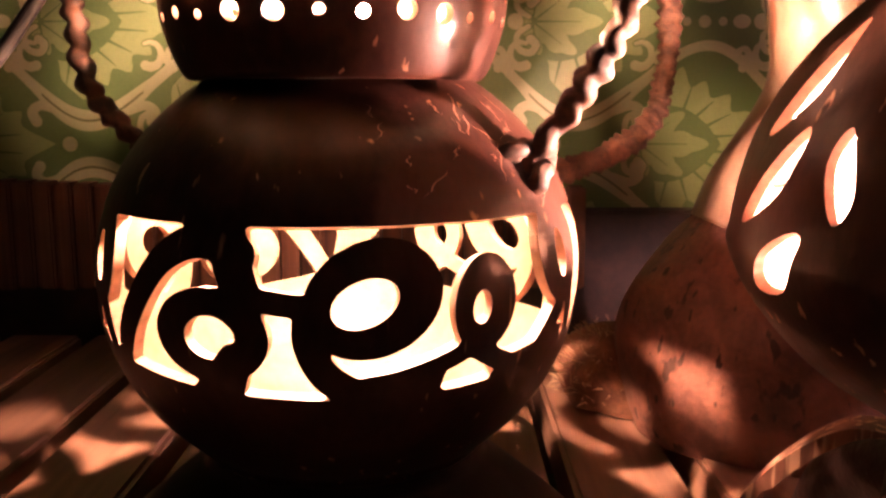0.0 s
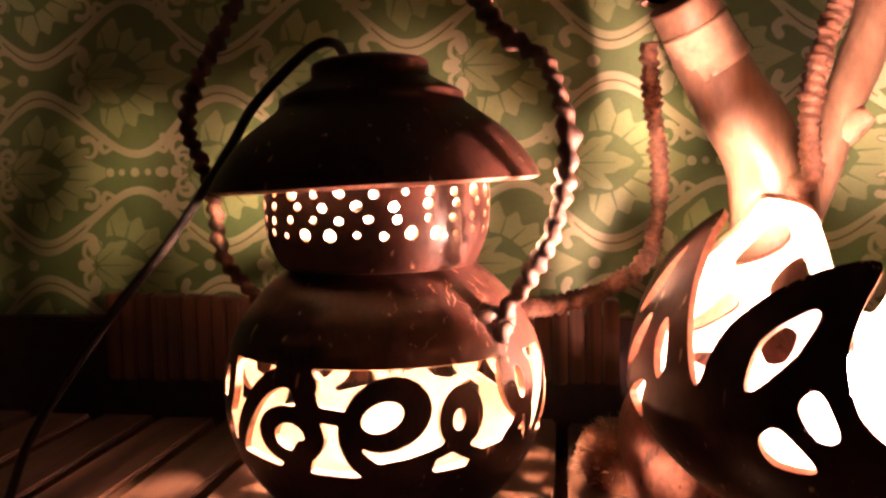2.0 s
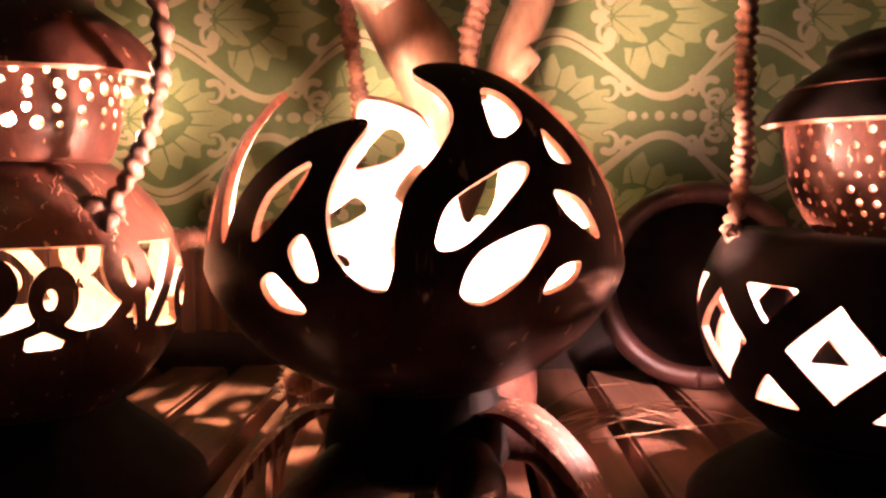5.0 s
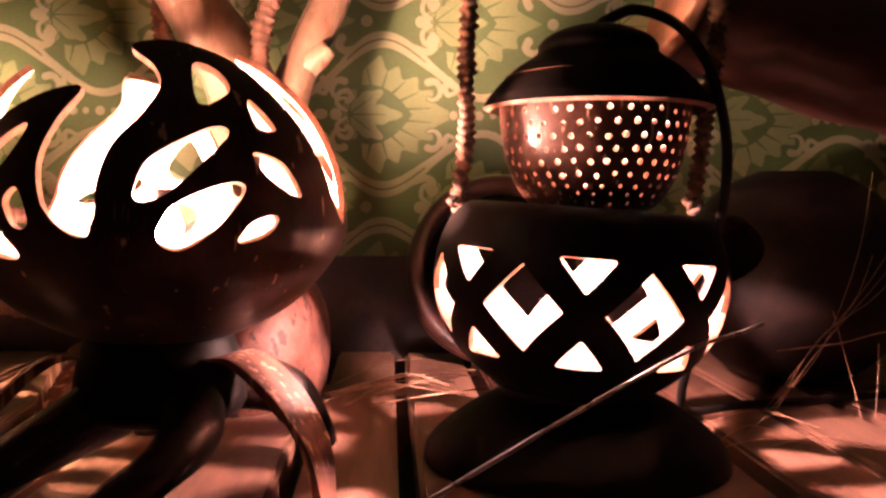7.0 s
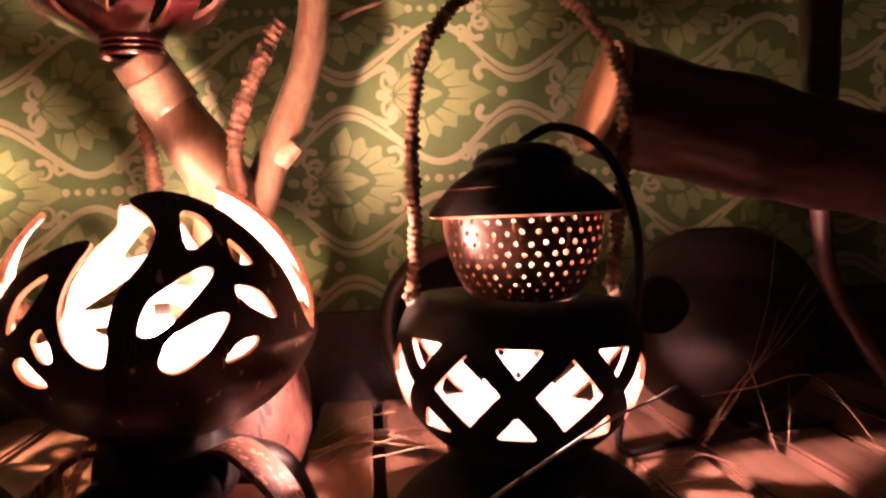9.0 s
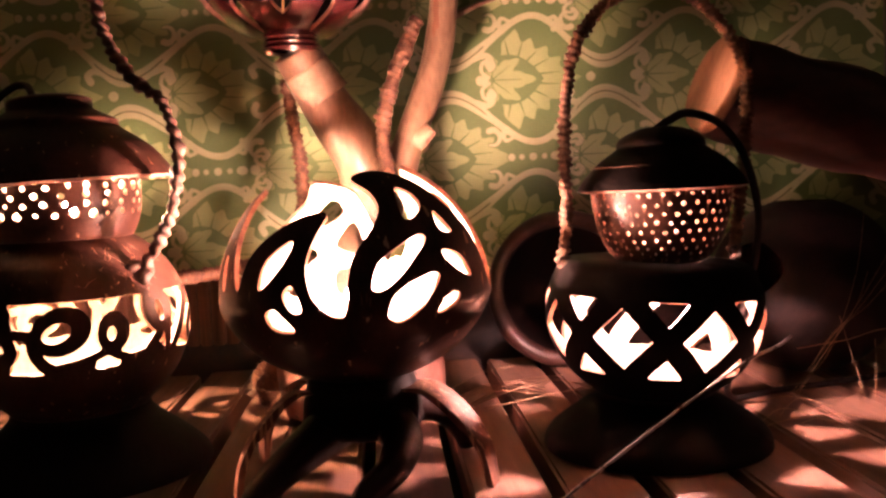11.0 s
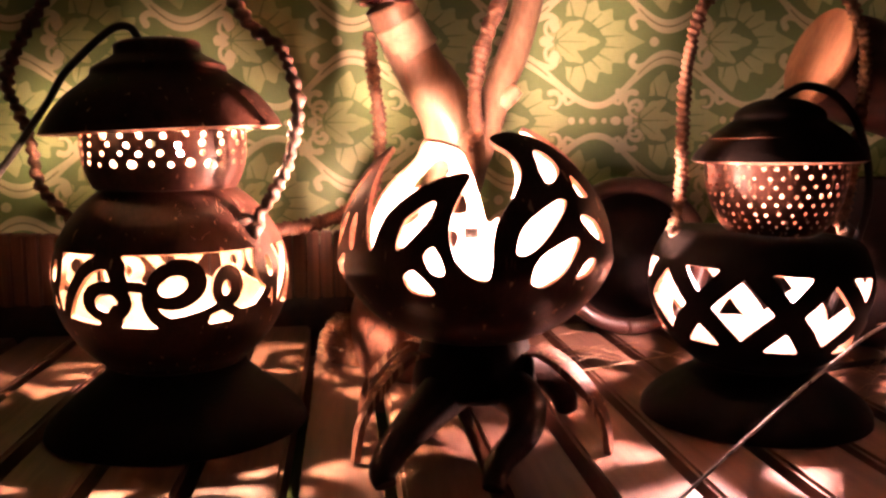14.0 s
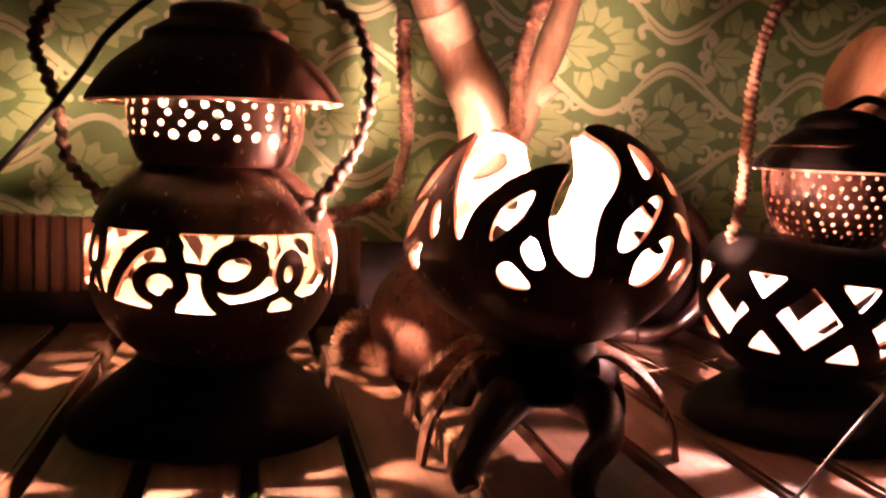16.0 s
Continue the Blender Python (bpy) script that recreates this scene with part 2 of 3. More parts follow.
def turned(name, prof, mats, parent, field=None, n=120, m=24, thick=0.003, label="", wob=0.0):
    """A turned shell of real thickness. prof: (radius, height) points; field(deg, mm): below 0 where there is shell.
    mats: outside, inside, cut edge."""
    line = np.array(bend(prof, 10))
    seg = np.r_[0, np.cumsum(np.hypot(*np.diff(line, axis=0).T))]
    s = np.linspace(0, seg[-1], m + 1)
    R, Z = np.interp(s, seg, line[:, 0]), np.interp(s, seg, line[:, 1])
    T = np.linspace(-180, 180, n + 1)
    TT, ZZ = np.meshgrid(T, Z * 1000, indexing="ij")
    F = np.full(TT.shape, -1.0) if field is None else field(TT, ZZ)
    gv, faces = trace(F, True)
    js = np.arange(m + 1)
    dR, dZ = np.gradient(R), np.gradient(Z)
    ln = np.hypot(dR, dZ) + 1e-12
    th = np.radians(np.interp(gv[:, 0], np.arange(n + 1), T))
    r, z = np.interp(gv[:, 1], js, R), np.interp(gv[:, 1], js, Z)
    nr, nz = np.interp(gv[:, 1], js, dZ / ln), np.interp(gv[:, 1], js, -dR / ln)
    if wob:
        f = wob * (np.sin(2 * th + 1) + 0.6 * np.sin(3 * th + z * 40) + 0.4 * np.sin(5 * th - z * 90))
        r = r * (1 + f)
    ri, zi = np.maximum(r - nr * thick, 0.0001), z - nz * thick
    outer = np.c_[r * np.sin(th), -r * np.cos(th), z]
    inner = np.c_[ri * np.sin(th), -ri * np.cos(th), zi]
    k = len(outer)
    edge = {}
    for f in faces:
        for a, b in zip(f, f[1:] + f[:1]):
            if (b, a) in edge:
                del edge[(b, a)]
            else:
                edge[(a, b)] = 1
    verts = [*outer, *inner]
    allf = list(faces) + [tuple(q + k for q in reversed(f)) for f in faces]
    slots = [0] * len(faces) + [1] * len(faces) + [2] * len(edge)
    allf += [(b, a, a + k, b + k) for a, b in edge]
    ob = put_mesh(name, verts, allf, mats, slots, True, parent, label)
    crisp = {(min(a, b) + d, max(a, b) + d) for a, b in edge for d in (0, k)}
    ends = np.zeros(len(ob.data.edges) * 2, int)
    ob.data.edges.foreach_get("vertices", ends)
    mark = ob.data.attributes.new("sharp_edge", "BOOLEAN", "EDGE")
    mark.data.foreach_set("value", [(int(min(p)), int(max(p))) in crisp for p in ends.reshape(-1, 2)])
    return ob


def tube(name, pts, radius, material, parent=None, sides=8, n=10, wrap=None, label="", knots=0.0, flat=1.0):
    """A round cord, branch or rope along pts. radius: one, or one for each point. wrap: (turns a metre, depth) of twisted strands."""
    line = np.array(bend(pts, n))
    seg = np.r_[0, np.cumsum(np.linalg.norm(np.diff(line, axis=0), axis=1))]
    rr = np.full(len(pts), radius) if np.isscalar(radius) else np.array(radius)
    rad = np.interp(np.linspace(0, 1, len(line)), np.linspace(0, 1, len(pts)), rr)
    step = max(rr.mean() * 0.32, 0.0004) if wrap else None
    if wrap:
        s = np.arange(0, seg[-1], step)
        line = np.c_[[np.interp(s, seg, line[:, k]) for k in range(3)]].T
        rad, seg = np.interp(s, seg, rad), s
    verts, faces = [], []
    tang = np.gradient(line, axis=0)
    tang /= np.linalg.norm(tang, axis=1)[:, None] + 1e-12
    side = np.cross(tang[0], (0, 1, 0.03))
    for k, (p, t) in enumerate(zip(line, tang)):
        side = side - t * (side @ t)
        side /= np.linalg.norm(side)
        up = np.cross(t, side)
        for i in range(sides):
            a = 2 * math.pi * i / sides
            r = rad[k]
            if wrap:
                ph = 2 * math.pi * (wrap[0] * seg[k] + 0.55 * noise.noise(Vector((seg[k] * 45, 1.3, 2.1))))
                r *= 1 + wrap[1] * (abs(math.sin(0.5 * (wrap[2] * a + ph))) - 0.6)
                r *= 1 + 0.8 * wrap[1] * noise.noise(Vector((seg[k] * 160, math.cos(a) * 1.5, math.sin(a) * 1.5)))
                r *= 1 + 0.35 * wrap[1] * noise.noise(Vector((seg[k] * 55, 4.2, 0.7)))
            if knots:
                r *= 1 + knots * noise.noise(Vector((seg[k] * 30, math.cos(a), math.sin(a))))
            verts.append(p + r * (math.cos(a) * side * flat + math.sin(a) * up))
    m = len(line)
    for k in range(m - 1):
        for i in range(sides):
            j = (i + 1) % sides
            faces.append((k * sides + i, k * sides + j, (k + 1) * sides + j, (k + 1) * sides + i))
    faces.append(tuple(reversed(range(sides))))
    faces.append(tuple(range((m - 1) * sides, m * sides)))
    return put_mesh(name, verts, faces, material, None, [True] * (len(faces) - 2) + [False] * 2, parent, label)


def slab(name, x0, x1, y0, y1, z0, z1, material, parent=None, bevel=0.0015, label=""):
    bm = bmesh.new()
    bmesh.ops.create_cube(bm, size=1)
    for v in bm.verts:
        v.co = Vector(((x0 + x1) / 2 + v.co.x * (x1 - x0), (y0 + y1) / 2 + v.co.y * (y1 - y0), (z0 + z1) / 2 + v.co.z * (z1 - z0)))
    if bevel:
        bmesh.ops.bevel(bm, geom=bm.edges[:], offset=bevel, segments=2, affect="EDGES")
    return part(name, bm, material, parent, label, False)


def bulb(at, radius, material, parent):
    """A light bulb: glass drop on a small screw base."""
    x, y, z = at
    b = turned("bulb", [(0.0003, z - radius), (radius * 0.7, z - radius * 0.72), (radius, z), (radius * 0.75, z + radius * 0.8),
                        (radius * 0.5, z + radius * 1.4)], [material, material, material], parent, None, 20, 10, 0.0004)
    b.location = (x, y, 0)
    s = turned("bulb_socket", [(radius * 0.52, z + radius * 1.4), (radius * 0.62, z + radius * 1.5), (radius * 0.62, z + radius * 2.4)],
               [BLACK, BLACK, BLACK], parent, None, 16, 4, 0.001)
    s.location = (x, y, 0)


# ---------------------------------------------------------------- room
slab("wall_back", -2.2, 2.6, 0.485, 0.60, -0.45, 1.9, WALL_GREEN, None, 0)
# side walls, front wall and ceiling: unseen, added to enclose and bounce light
slab("wall_left", -2.3, -2.2, -3.0, 0.60, -0.45, 1.9, BOUNCE_PLASTER, None, 0)
slab("wall_right", 2.6, 2.7, -3.0, 0.60, -0.45, 1.9, BOUNCE_PLASTER, None, 0)
slab("wall_front", -2.3, 2.7, -3.1, -3.0, -0.45, 1.9, BOUNCE_PLASTER, None, 0)
slab("ceiling", -2.3, 2.7, -3.1, 0.60, 1.9, 2.0, BOUNCE_PLASTER, None, 0)
slab("floor", -2.3, 2.7, -3.1, 0.60, -0.55, -0.45, BOARD, None, 0)
for ob, lab in (("wall_back", "wall papered in green and cream scrolling damask"), ("wall_left", "unseen plain pale wall, added to close the room and bounce lamp light"),
                ("wall_right", "unseen plain pale wall, added to close the room and bounce lamp light"), ("wall_front", "unseen plain pale wall, added to close the room and bounce lamp light"),
                ("ceiling", "unseen plain pale ceiling, added to close the room and bounce lamp light"), ("floor", "plain dark floor below the bench")):
    tagged(bpy.data.objects[ob], lab, "ceiling" if ob == "ceiling" else "floor" if ob == "floor" else "wall", "", "structure")

# damask: a sideways ogee print, period P along the wall, rows H apart
P, H = 129.5, 64.0
WX, WZ = 267.0, 155.0


def damask(X, Z):
    """Cream scrolls, paler leaves and dark middle lines; X and Z in mm from the middle of a five-dot row."""
    x = (X + P / 2) % P - P / 2
    zz = (Z + H) % (2 * H) - H
    az = np.abs(zz)
    # the wave between row 0 and row 1
    ph = 2 * np.pi * x / P
    mid = 32 - 19.5 * np.cos(ph) - 1.2 * np.sin(2 * ph)
    slope = np.sqrt(1 + (19.5 * 2 * np.pi / P * np.sin(ph)) ** 2)
    dw = np.abs(az - mid) / slope
    half = 2.7 + 2.9 * np.clip(-np.cos(ph), 0, 1)
    scroll = dw - half
    line = np.maximum(dw - 0.6, np.cos(ph) + 0.25)
    scroll = np.maximum(scroll, -(line + 0.15))
    # curls that leave the wave
    for sx, bx, bz, r, t0, t1 in ((1, 33, 24, 6.5, -120, 120), (-1, -33, 24, 6.5, -120, 120)):
        a = np.linspace(radians(t0), radians(t1), 9)
        pts = [(bx + sx * (-r * math.cos(q) * 0.9), bz - 7 + r * math.sin(q)) for q in a]
        scroll = np.minimum(scroll, d_line(x, az, pts, 1.0, 2.6))
    for sx in (1, -1):
        pts = bend([(sx * 46, 46.5), (sx * 37, 43.5), (sx * 32, 47), (sx * 34, 52)], 4)
        scroll = np.minimum(scroll, d_line(x, az, pts, 2.2, 3.0))
        pts = bend([(sx * 14, 17.5), (sx * 22, 14), (sx * 24, 20), (sx * 21, 24)], 4)
        scroll = np.minimum(scroll, d_line(x, az, pts, 1.2, 2.4))
    # five dots on row 0, two dots on row 1
    for cx, r in ((-18, 3.1), (-9.5, 2.3), (0, 3.2), (9.5, 2.3), (19.5, 3.6)):
        scroll = np.minimum(scroll, d_ell(x, az, cx, 0, r * (1.3 if cx > 15 else 1), r))
    xs = (X + P / 2 - 71 - P / 2 + P / 2) % P - P / 2
    for cx in (-20.0, 20.0):
        scroll = np.minimum(scroll, d_ell(xs, az, cx, H, 4.0, 4.0))
    leaf = np.full(X.shape, 1e9)
    vein = np.full(X.shape, 1e9)
    # flowers on both kinds of row, lying on their side and opening to the right
    for ox, oz in ((-41.0, H), (30.0, 0.0)):
        fx = (X - ox + 20) % P - 20
        fz = np.abs((Z - oz + H) % (2 * H) - H)
        edge = [(9, -3), (9, 5), (13, 15), (18, 21), (19, 30), (27, 38), (31, 40), (35, 30), (43, 33), (46, 24), (56, 26), (57, 17), (67, 17), (67, 9), (84, 0), (84, -3)]
        leaf = np.minimum(leaf, np.maximum(d_poly(fx, fz, bend(edge, 3, True), 0.2), -(np.hypot(fx - 12, fz - 14) - 4.5)))
        # a dark hollow round a three-bladed lily
        hollow = d_poly(fx, fz, bend([(6, -3), (7, 10), (11, 17.5), (22, 20.5), (33, 18.5), (42, 12.5), (48, 6), (50, -3)], 3, True))
        leaf = np.maximum(leaf, -np.where(np.abs(fx - 30) < 60, hollow, 1e9))
        for ang, L, w in ((0, 41, 5.2), (31, 32, 4.4), (64, 19, 3.6)):
            q = radians(ang)
            blade = d_ell(fx, fz, 5 + L * 0.5 * math.cos(q), L * 0.5 * math.sin(q), L * 0.5, w, ang)
            blade = np.minimum(blade, d_ell(fx, fz, 5 + L * 0.62 * math.cos(q), L * 0.62 * math.sin(q), L * 0.2, w * 1.35, ang))
            leaf = np.minimum(leaf, blade)
            vein = np.minimum(vein, d_line(fx, fz, [(9, 0), (5 + L * 0.72 * math.cos(q), L * 0.72 * math.sin(q))], 0.55, 0.15))
        for q0, q1 in (((15, 19), (14, 25)), ((24, 20), (21, 33)), ((32, 19), (36, 31)), ((39, 15), (48, 23)), ((45, 10), (57, 16)), ((49, 4), (66, 5))):
            vein = np.minimum(vein, d_line(fx, fz, [q0, q1], 0.75, 0.15))
        scroll = np.minimum(scroll, d_line(fx, fz, bend([(7, 2.5), (1, 7), (2, 14), (8, 16), (11, 12), (8, 9)], 4), 1.3, 2.3))
        scroll = np.minimum(scroll, d_ell(fx, fz, 0, 0, 4.2, 4.2))
    leaf = np.maximum(leaf, -(dw - half - 1.6))
    leaf = np.maximum(leaf, -(scroll - 0.7))
    leaf = np.maximum(leaf, -(vein - 0.1))
    return scroll, leaf, line


def print_wall():
    nx, nz = 212, 210
    gx, gz = np.linspace(0, P, nx + 1), np.linspace(0, 2 * H, nz + 1)
    GX, GZ = np.meshgrid(gx, gz, indexing="ij")
    for F, name, m, dy, lab in zip(damask(GX, GZ), ("printed_scroll", "printed_leaf", "printed_line"), (WALL_PRINT, WALL_LEAF, WALL_LINE),
                                   (0.0004, 0.0003, 0.0005), ("cream printed scrolls", "pale green printed leaves", "fine dark printed lines")):
        gv, faces = trace(F)
        n = len(gv)
        verts, allf = [], []
        for ix in range(-5, 6):
            for iz in range(-1, 4):
                base = len(verts)
                X = (WX + ix * P + gv[:, 0] / nx * P) / 1000
                Z = (WZ + iz * 2 * H + gv[:, 1] / nz * 2 * H) / 1000
                if X.max() < -0.46 or X.min() > 0.95 or Z.max() < 0.05 or Z.min() > 0.46:
                    continue
                verts.extend(zip(X, np.full(n, 0.485 - dy), Z))
                allf.extend(tuple(q + base for q in f) for f in faces)
        ob = put_mesh(name, verts, allf, m, None, False, bpy.data.objects["wall_back"], lab)
        tagged(ob, kind="stuff")


print_wall()

# skirting below the paper
skirting = slab("skirting", -1.2, 1.6, 0.470, 0.4845, -0.06, 0.057, BARK, None, 0.002)
tagged(skirting, "dark wooden skirting board below the wallpaper", "skirting board", "", "structure")
for k in range(32):
    slab("batten", -0.262 + 0.0105 * k, -0.2525 + 0.0105 * k, 0.455, 0.4695, 0.018 + rng.uniform(-0.001, 0.001), 0.0752 - 0.0004 * min(k, 12), SKIRT, skirting, 0.0012)

# bench of narrow boards that run to the wall
bench = thing("slatted_bench", (0, 0, 0), "low bench of narrow worn wooden slats with dark gaps", "bench")
PITCH = 0.0437
for k in range(-13, 17):
    xc = 0.081 + PITCH * (k + 0.5)
    slab("slat", xc - 0.0181, xc + 0.0181, -0.34 + rng.uniform(-0.01, 0.01), 0.452 + rng.uniform(-0.006, 0.002), -0.024, -0.004 + rng.uniform(-0.0012, 0.0012),
         PLANK, bench, 0.0018)
for yb in (-0.28, 0.10, 0.42):
    slab("crossbar", -0.50, 0.80, yb - 0.02, yb + 0.02, -0.060, -0.024, PLANK, bench, 0.002)
for xl in (-0.46, 0.76):
    for yl in (-0.28, 0.42):
        slab("leg", xl - 0.02, xl + 0.02, yl - 0.02, yl + 0.02, -0.45, -0.060, PLANK, bench, 0.002)


# ---------------------------------------------------------------- lantern with scrolls and a tiered hat
def scroll_field(T, Z):
    t = (T + 50) % 120 - 50
    s = d_line(t, Z, bend([(-49, 58), (-46.5, 64), (-39, 75.5), (-31, 85), (-22, 88.5), (-14, 86)], 5), 2.6, 3.6)
    for dx in (-120, 0):
        ring = np.maximum(d_ell(t, Z, -20.5 + dx, 70.2, 12.6, 9.6), -d_ell(t, Z, -20.3 + dx, 69.9, 5.6, 4.4))
        s = np.minimum(s, ring)
        leaf = np.maximum(d_ell(t, Z, 61.5 + dx, 83, 9.5, 12.0, 8), -d_ell(t, Z, 61.8 + dx, 82, 2.4, 5.6, 8))
        s = np.minimum(s, leaf)
    s = np.minimum(s, d_line(t, Z, [(-18, 92), (-13.5, 80), (-12, 72)], 4.6, 3.0))
    s = np.minimum(s, d_line(t, Z, [(-15, 66), (-20.5, 57)], 3.4, 5.4))
    s = np.minimum(s, d_line(t, Z, [(-10, 77.8), (0, 76.5)], 2.3))
    s = np.minimum(s, np.maximum(d_ell(t, Z, 12, 77.7, 13.9, 11.2, 22), -d_ell(t, Z, 10.3, 77.1, 6.8, 4.4, 22)))
    s = np.minimum(s, d_line(t, Z, bend([(-0.5, 76), (-0.8, 70), (2.5, 63), (9, 58)], 4), 2.3, 3.6))
    s = np.minimum(s, d_line(t, Z, bend([(7, 60.5), (18, 62), (28, 64.8), (33.5, 67.5)], 4), 1.5, 2.2))
    s = np.minimum(s, d_line(t, Z, [(32, 67), (36, 64.5), (43, 61), (52, 62), (60, 70)], 2.0, 2.6))
    s = np.minimum(s, np.maximum(d_ell(t, Z, 35.5, 75.2, 7.6, 10.0, -8), -d_ell(t, Z, 34.4, 74.6, 2.2, 3.5, -8)))
    s = np.minimum(s, d_poly(t, Z, [(5, 55), (5, 60), (18, 61.5), (27, 64.2), (25, 55)], 0.2))
    s = np.minimum(s, d_poly(t, Z, [(37, 55), (38.5, 60), (44, 61.5), (56, 65), (63, 66), (66, 55)], 0.2))
    s = np.minimum(s, d_line(t, Z, [(66, 72), (68, 60)], 2.5))
    s = np.minimum(s, Z - 57.6 - 0.004 * (t - 10) ** 2 * (np.abs(t - 10) < 60) * 0.3)
    return np.minimum(s, 91.4 - Z + 0.0)


def dots_field(rows, fz, seedn, R=38.0):
    r2 = random.Random(seedn)
    spots = []
    for z, n, r, off in rows:
        for k in range(n):
            big = r2.random() < fz
            spots.append(((k + off) * 360 / n - 180 + r2.uniform(-1.2, 1.2), z + r2.uniform(-0.5, 0.5), r * (1.75 if big else r2.uniform(0.85, 1.15))))

    def field(T, Z):
        s = np.full(T.shape, -9.0)
        for a, z, r in spots:
            dx = ((T - a + 180) % 360 - 180) * math.pi / 180 * R
            s = np.maximum(s, r - np.hypot(dx, Z - z))
        return s
    return field


def spheroid(cz, a, b, z0, z1, n=12):
    """Profile points of a spheroid between two heights, from the bottom up."""
    t0, t1 = math.asin((z0 - cz) / b), math.asin((z1 - cz) / b)
    return [(a * math.cos(t0 + (t1 - t0) * k / n), cz + b * math.sin(t0 + (t1 - t0) * k / n)) for k in range(n + 1)]


SHELLS = [SHELL, SHELL_IN, SHELL_EDGE]
lan = thing("scroll_lantern", (-0.0248, 0.2205, 0), "tall dark coconut lantern with carved scrolls and tiered hat, lit", "lantern", "coconut lanterns")
turned("body", [(0.0003, 0.0275)] + spheroid(0.0745, 0.058, 0.0535, 0.0285, 0.1195) + [(0.024, 0.1205)], SHELLS, lan, scroll_field, 360, 150, 0.0023, "dark brown shell carved with open scrolls")
turned("base", [(0.032, 0.030), (0.034, 0.024), (0.047, 0.013), (0.0605, 0.001), (0.063, -0.004)], [BLACK, BLACK, BLACK], lan, None, 72, 14, 0.003, "black flared coconut base")
cup = turned("cup", [(0.0245, 0.1195), (0.0305, 0.1192), (0.0345, 0.120), (0.0385, 0.130), (0.0396, 0.140), (0.0392, 0.152), (0.0378, 0.1700)], SHELLS, lan,
             dots_field(((131.8, 28, 1.2, 0.1), (136.4, 26, 1.3, 0.6), (140.8, 22, 1.5, 0.2), (145.0, 26, 1.3, 0.7), (149.0, 26, 1.2, 0.3), (153.2, 26, 1.2, 0.6)), 0.2, 5),
             420, 110, 0.0022, "brown shell cup pierced with round holes")
cup.location = (0, -0.007, 0)
hat = turned("hat", [(0.0575, 0.1475), (0.0545, 0.1535), (0.046, 0.164), (0.0335, 0.1735), (0.0322, 0.1765), (0.031, 0.1785),
                     (0.0215, 0.1835), (0.0205, 0.1865), (0.0198, 0.1895), (0.012, 0.1915), (0.0003, 0.192)], SHELLS, lan, None, 72, 60, 0.003,
             "dark tiered shell hat")
hat.matrix_local = Matrix.Translation((0, -0.008, 0)) @ Matrix.Translation((0, 0, 0.15)) @ pose(0, 0, 0, 0, -2.0, 0) @ Matrix.Translation((0, 0, -0.15))
bulb((0.005, -0.0070, 0.136), 0.0034, BULB_WARM, lan)
# pale scratches and short cracks in the shoulder by the knot
sv, sf = [], []
for k in range(26):
    a0, z0, lean = rng.gauss(44, 15), rng.gauss(0.104, 0.006), rng.gauss(0.0, 0.6)
    size, w = rng.uniform(0.002, 0.0075), rng.uniform(0.00010, 0.00024)
    for i in range(6):
        f = i / 5 - 0.5
        z = min(max(z0 + size * f * math.cos(lean), 0.0925), 0.1175)
        q = radians(a0) + (size * f * math.sin(lean) + 0.0006 * math.sin(9 * f + k)) / 0.05
        r = 0.058 * math.sqrt(max(0.0, 1 - ((z - 0.0745) / 0.0535) ** 2)) + 0.00012
        for sgn in (-1, 1):
            qq = q + sgn * w * (1 - 3.2 * f * f) / 0.05
            sv.append((r * math.sin(qq), -r * math.cos(qq), z))
        if i:
            b = len(sv)
            sf.append((b - 4, b - 3, b - 1, b - 2))
tagged(put_mesh("scratches", sv, sf, SHELL_EDGE, None, False, lan, "short pale scratches and cracks"), kind="stuff")
# twisted rope handle, in the lantern's own frame
rope_pts = [(0.0425, -0.0255, 0.1005), (0.054, -0.030, 0.1166), (0.0625, -0.034, 0.1343), (0.0668, -0.036, 0.156), (0.065, -0.0353, 0.171),
            (0.0588, -0.0324, 0.186), (0.0472, -0.027, 0.1945), (0.0374, -0.0224, 0.208), (0.0308, -0.0193, 0.222), (0.0273, -0.0177, 0.2365),
            (0.012, -0.008, 0.262), (-0.014, 0.004, 0.270), (-0.040, 0.016, 0.252), (-0.0613, 0.0236, 0.2167), (-0.072, 0.0285, 0.2028),
            (-0.084, 0.0342, 0.1856), (-0.088, 0.036, 0.1706), (-0.0811, 0.0328, 0.1563), (-0.0756, 0.0302, 0.139), (-0.0706, 0.028, 0.117), (-0.052, 0.024, 0.098)]
tube("handle", rope_pts, 0.0028, ROPE_DARK, lan, 12, 10, (165, 0.6, 1), "twisted brown twine handle")
def knot(parent, at, size, material):
    x, y, z = at
    pts = [(x + size * math.cos(a) * (1 + 0.3 * math.sin(3 * a)), y + size * 0.7 * math.sin(2 * a), z + size * math.sin(a)) for a in np.linspace(0, 2 * math.pi, 13)]
    tube("knot", pts, size * 0.55, material, parent, 8, 5, (260, 0.4, 2), "rope knot")


knot(lan, (0.0425, -0.027, 0.1005), 0.0042, ROPE_DARK)
knot(lan, (-0.052, 0.024, 0.099), 0.0042, ROPE_DARK)
tube("power_cord", [(-0.010, -0.006, 0.191), (-0.018, 0.008, 0.199), (-0.029, 0.0095, 0.1965), (-0.050, 0.0095, 0.177), (-0.061, 0.0095, 0.160),
                    (-0.086, 0.0095, 0.126), (-0.110, 0.005, 0.097), (-0.142, 0.0, 0.051), (-0.152, -0.02, 0.012), (-0.165, -0.08, -0.001), (-0.25, -0.16, -0.001)],
     0.0019, CORD, lan, 8, 8, label="thin black power cord")

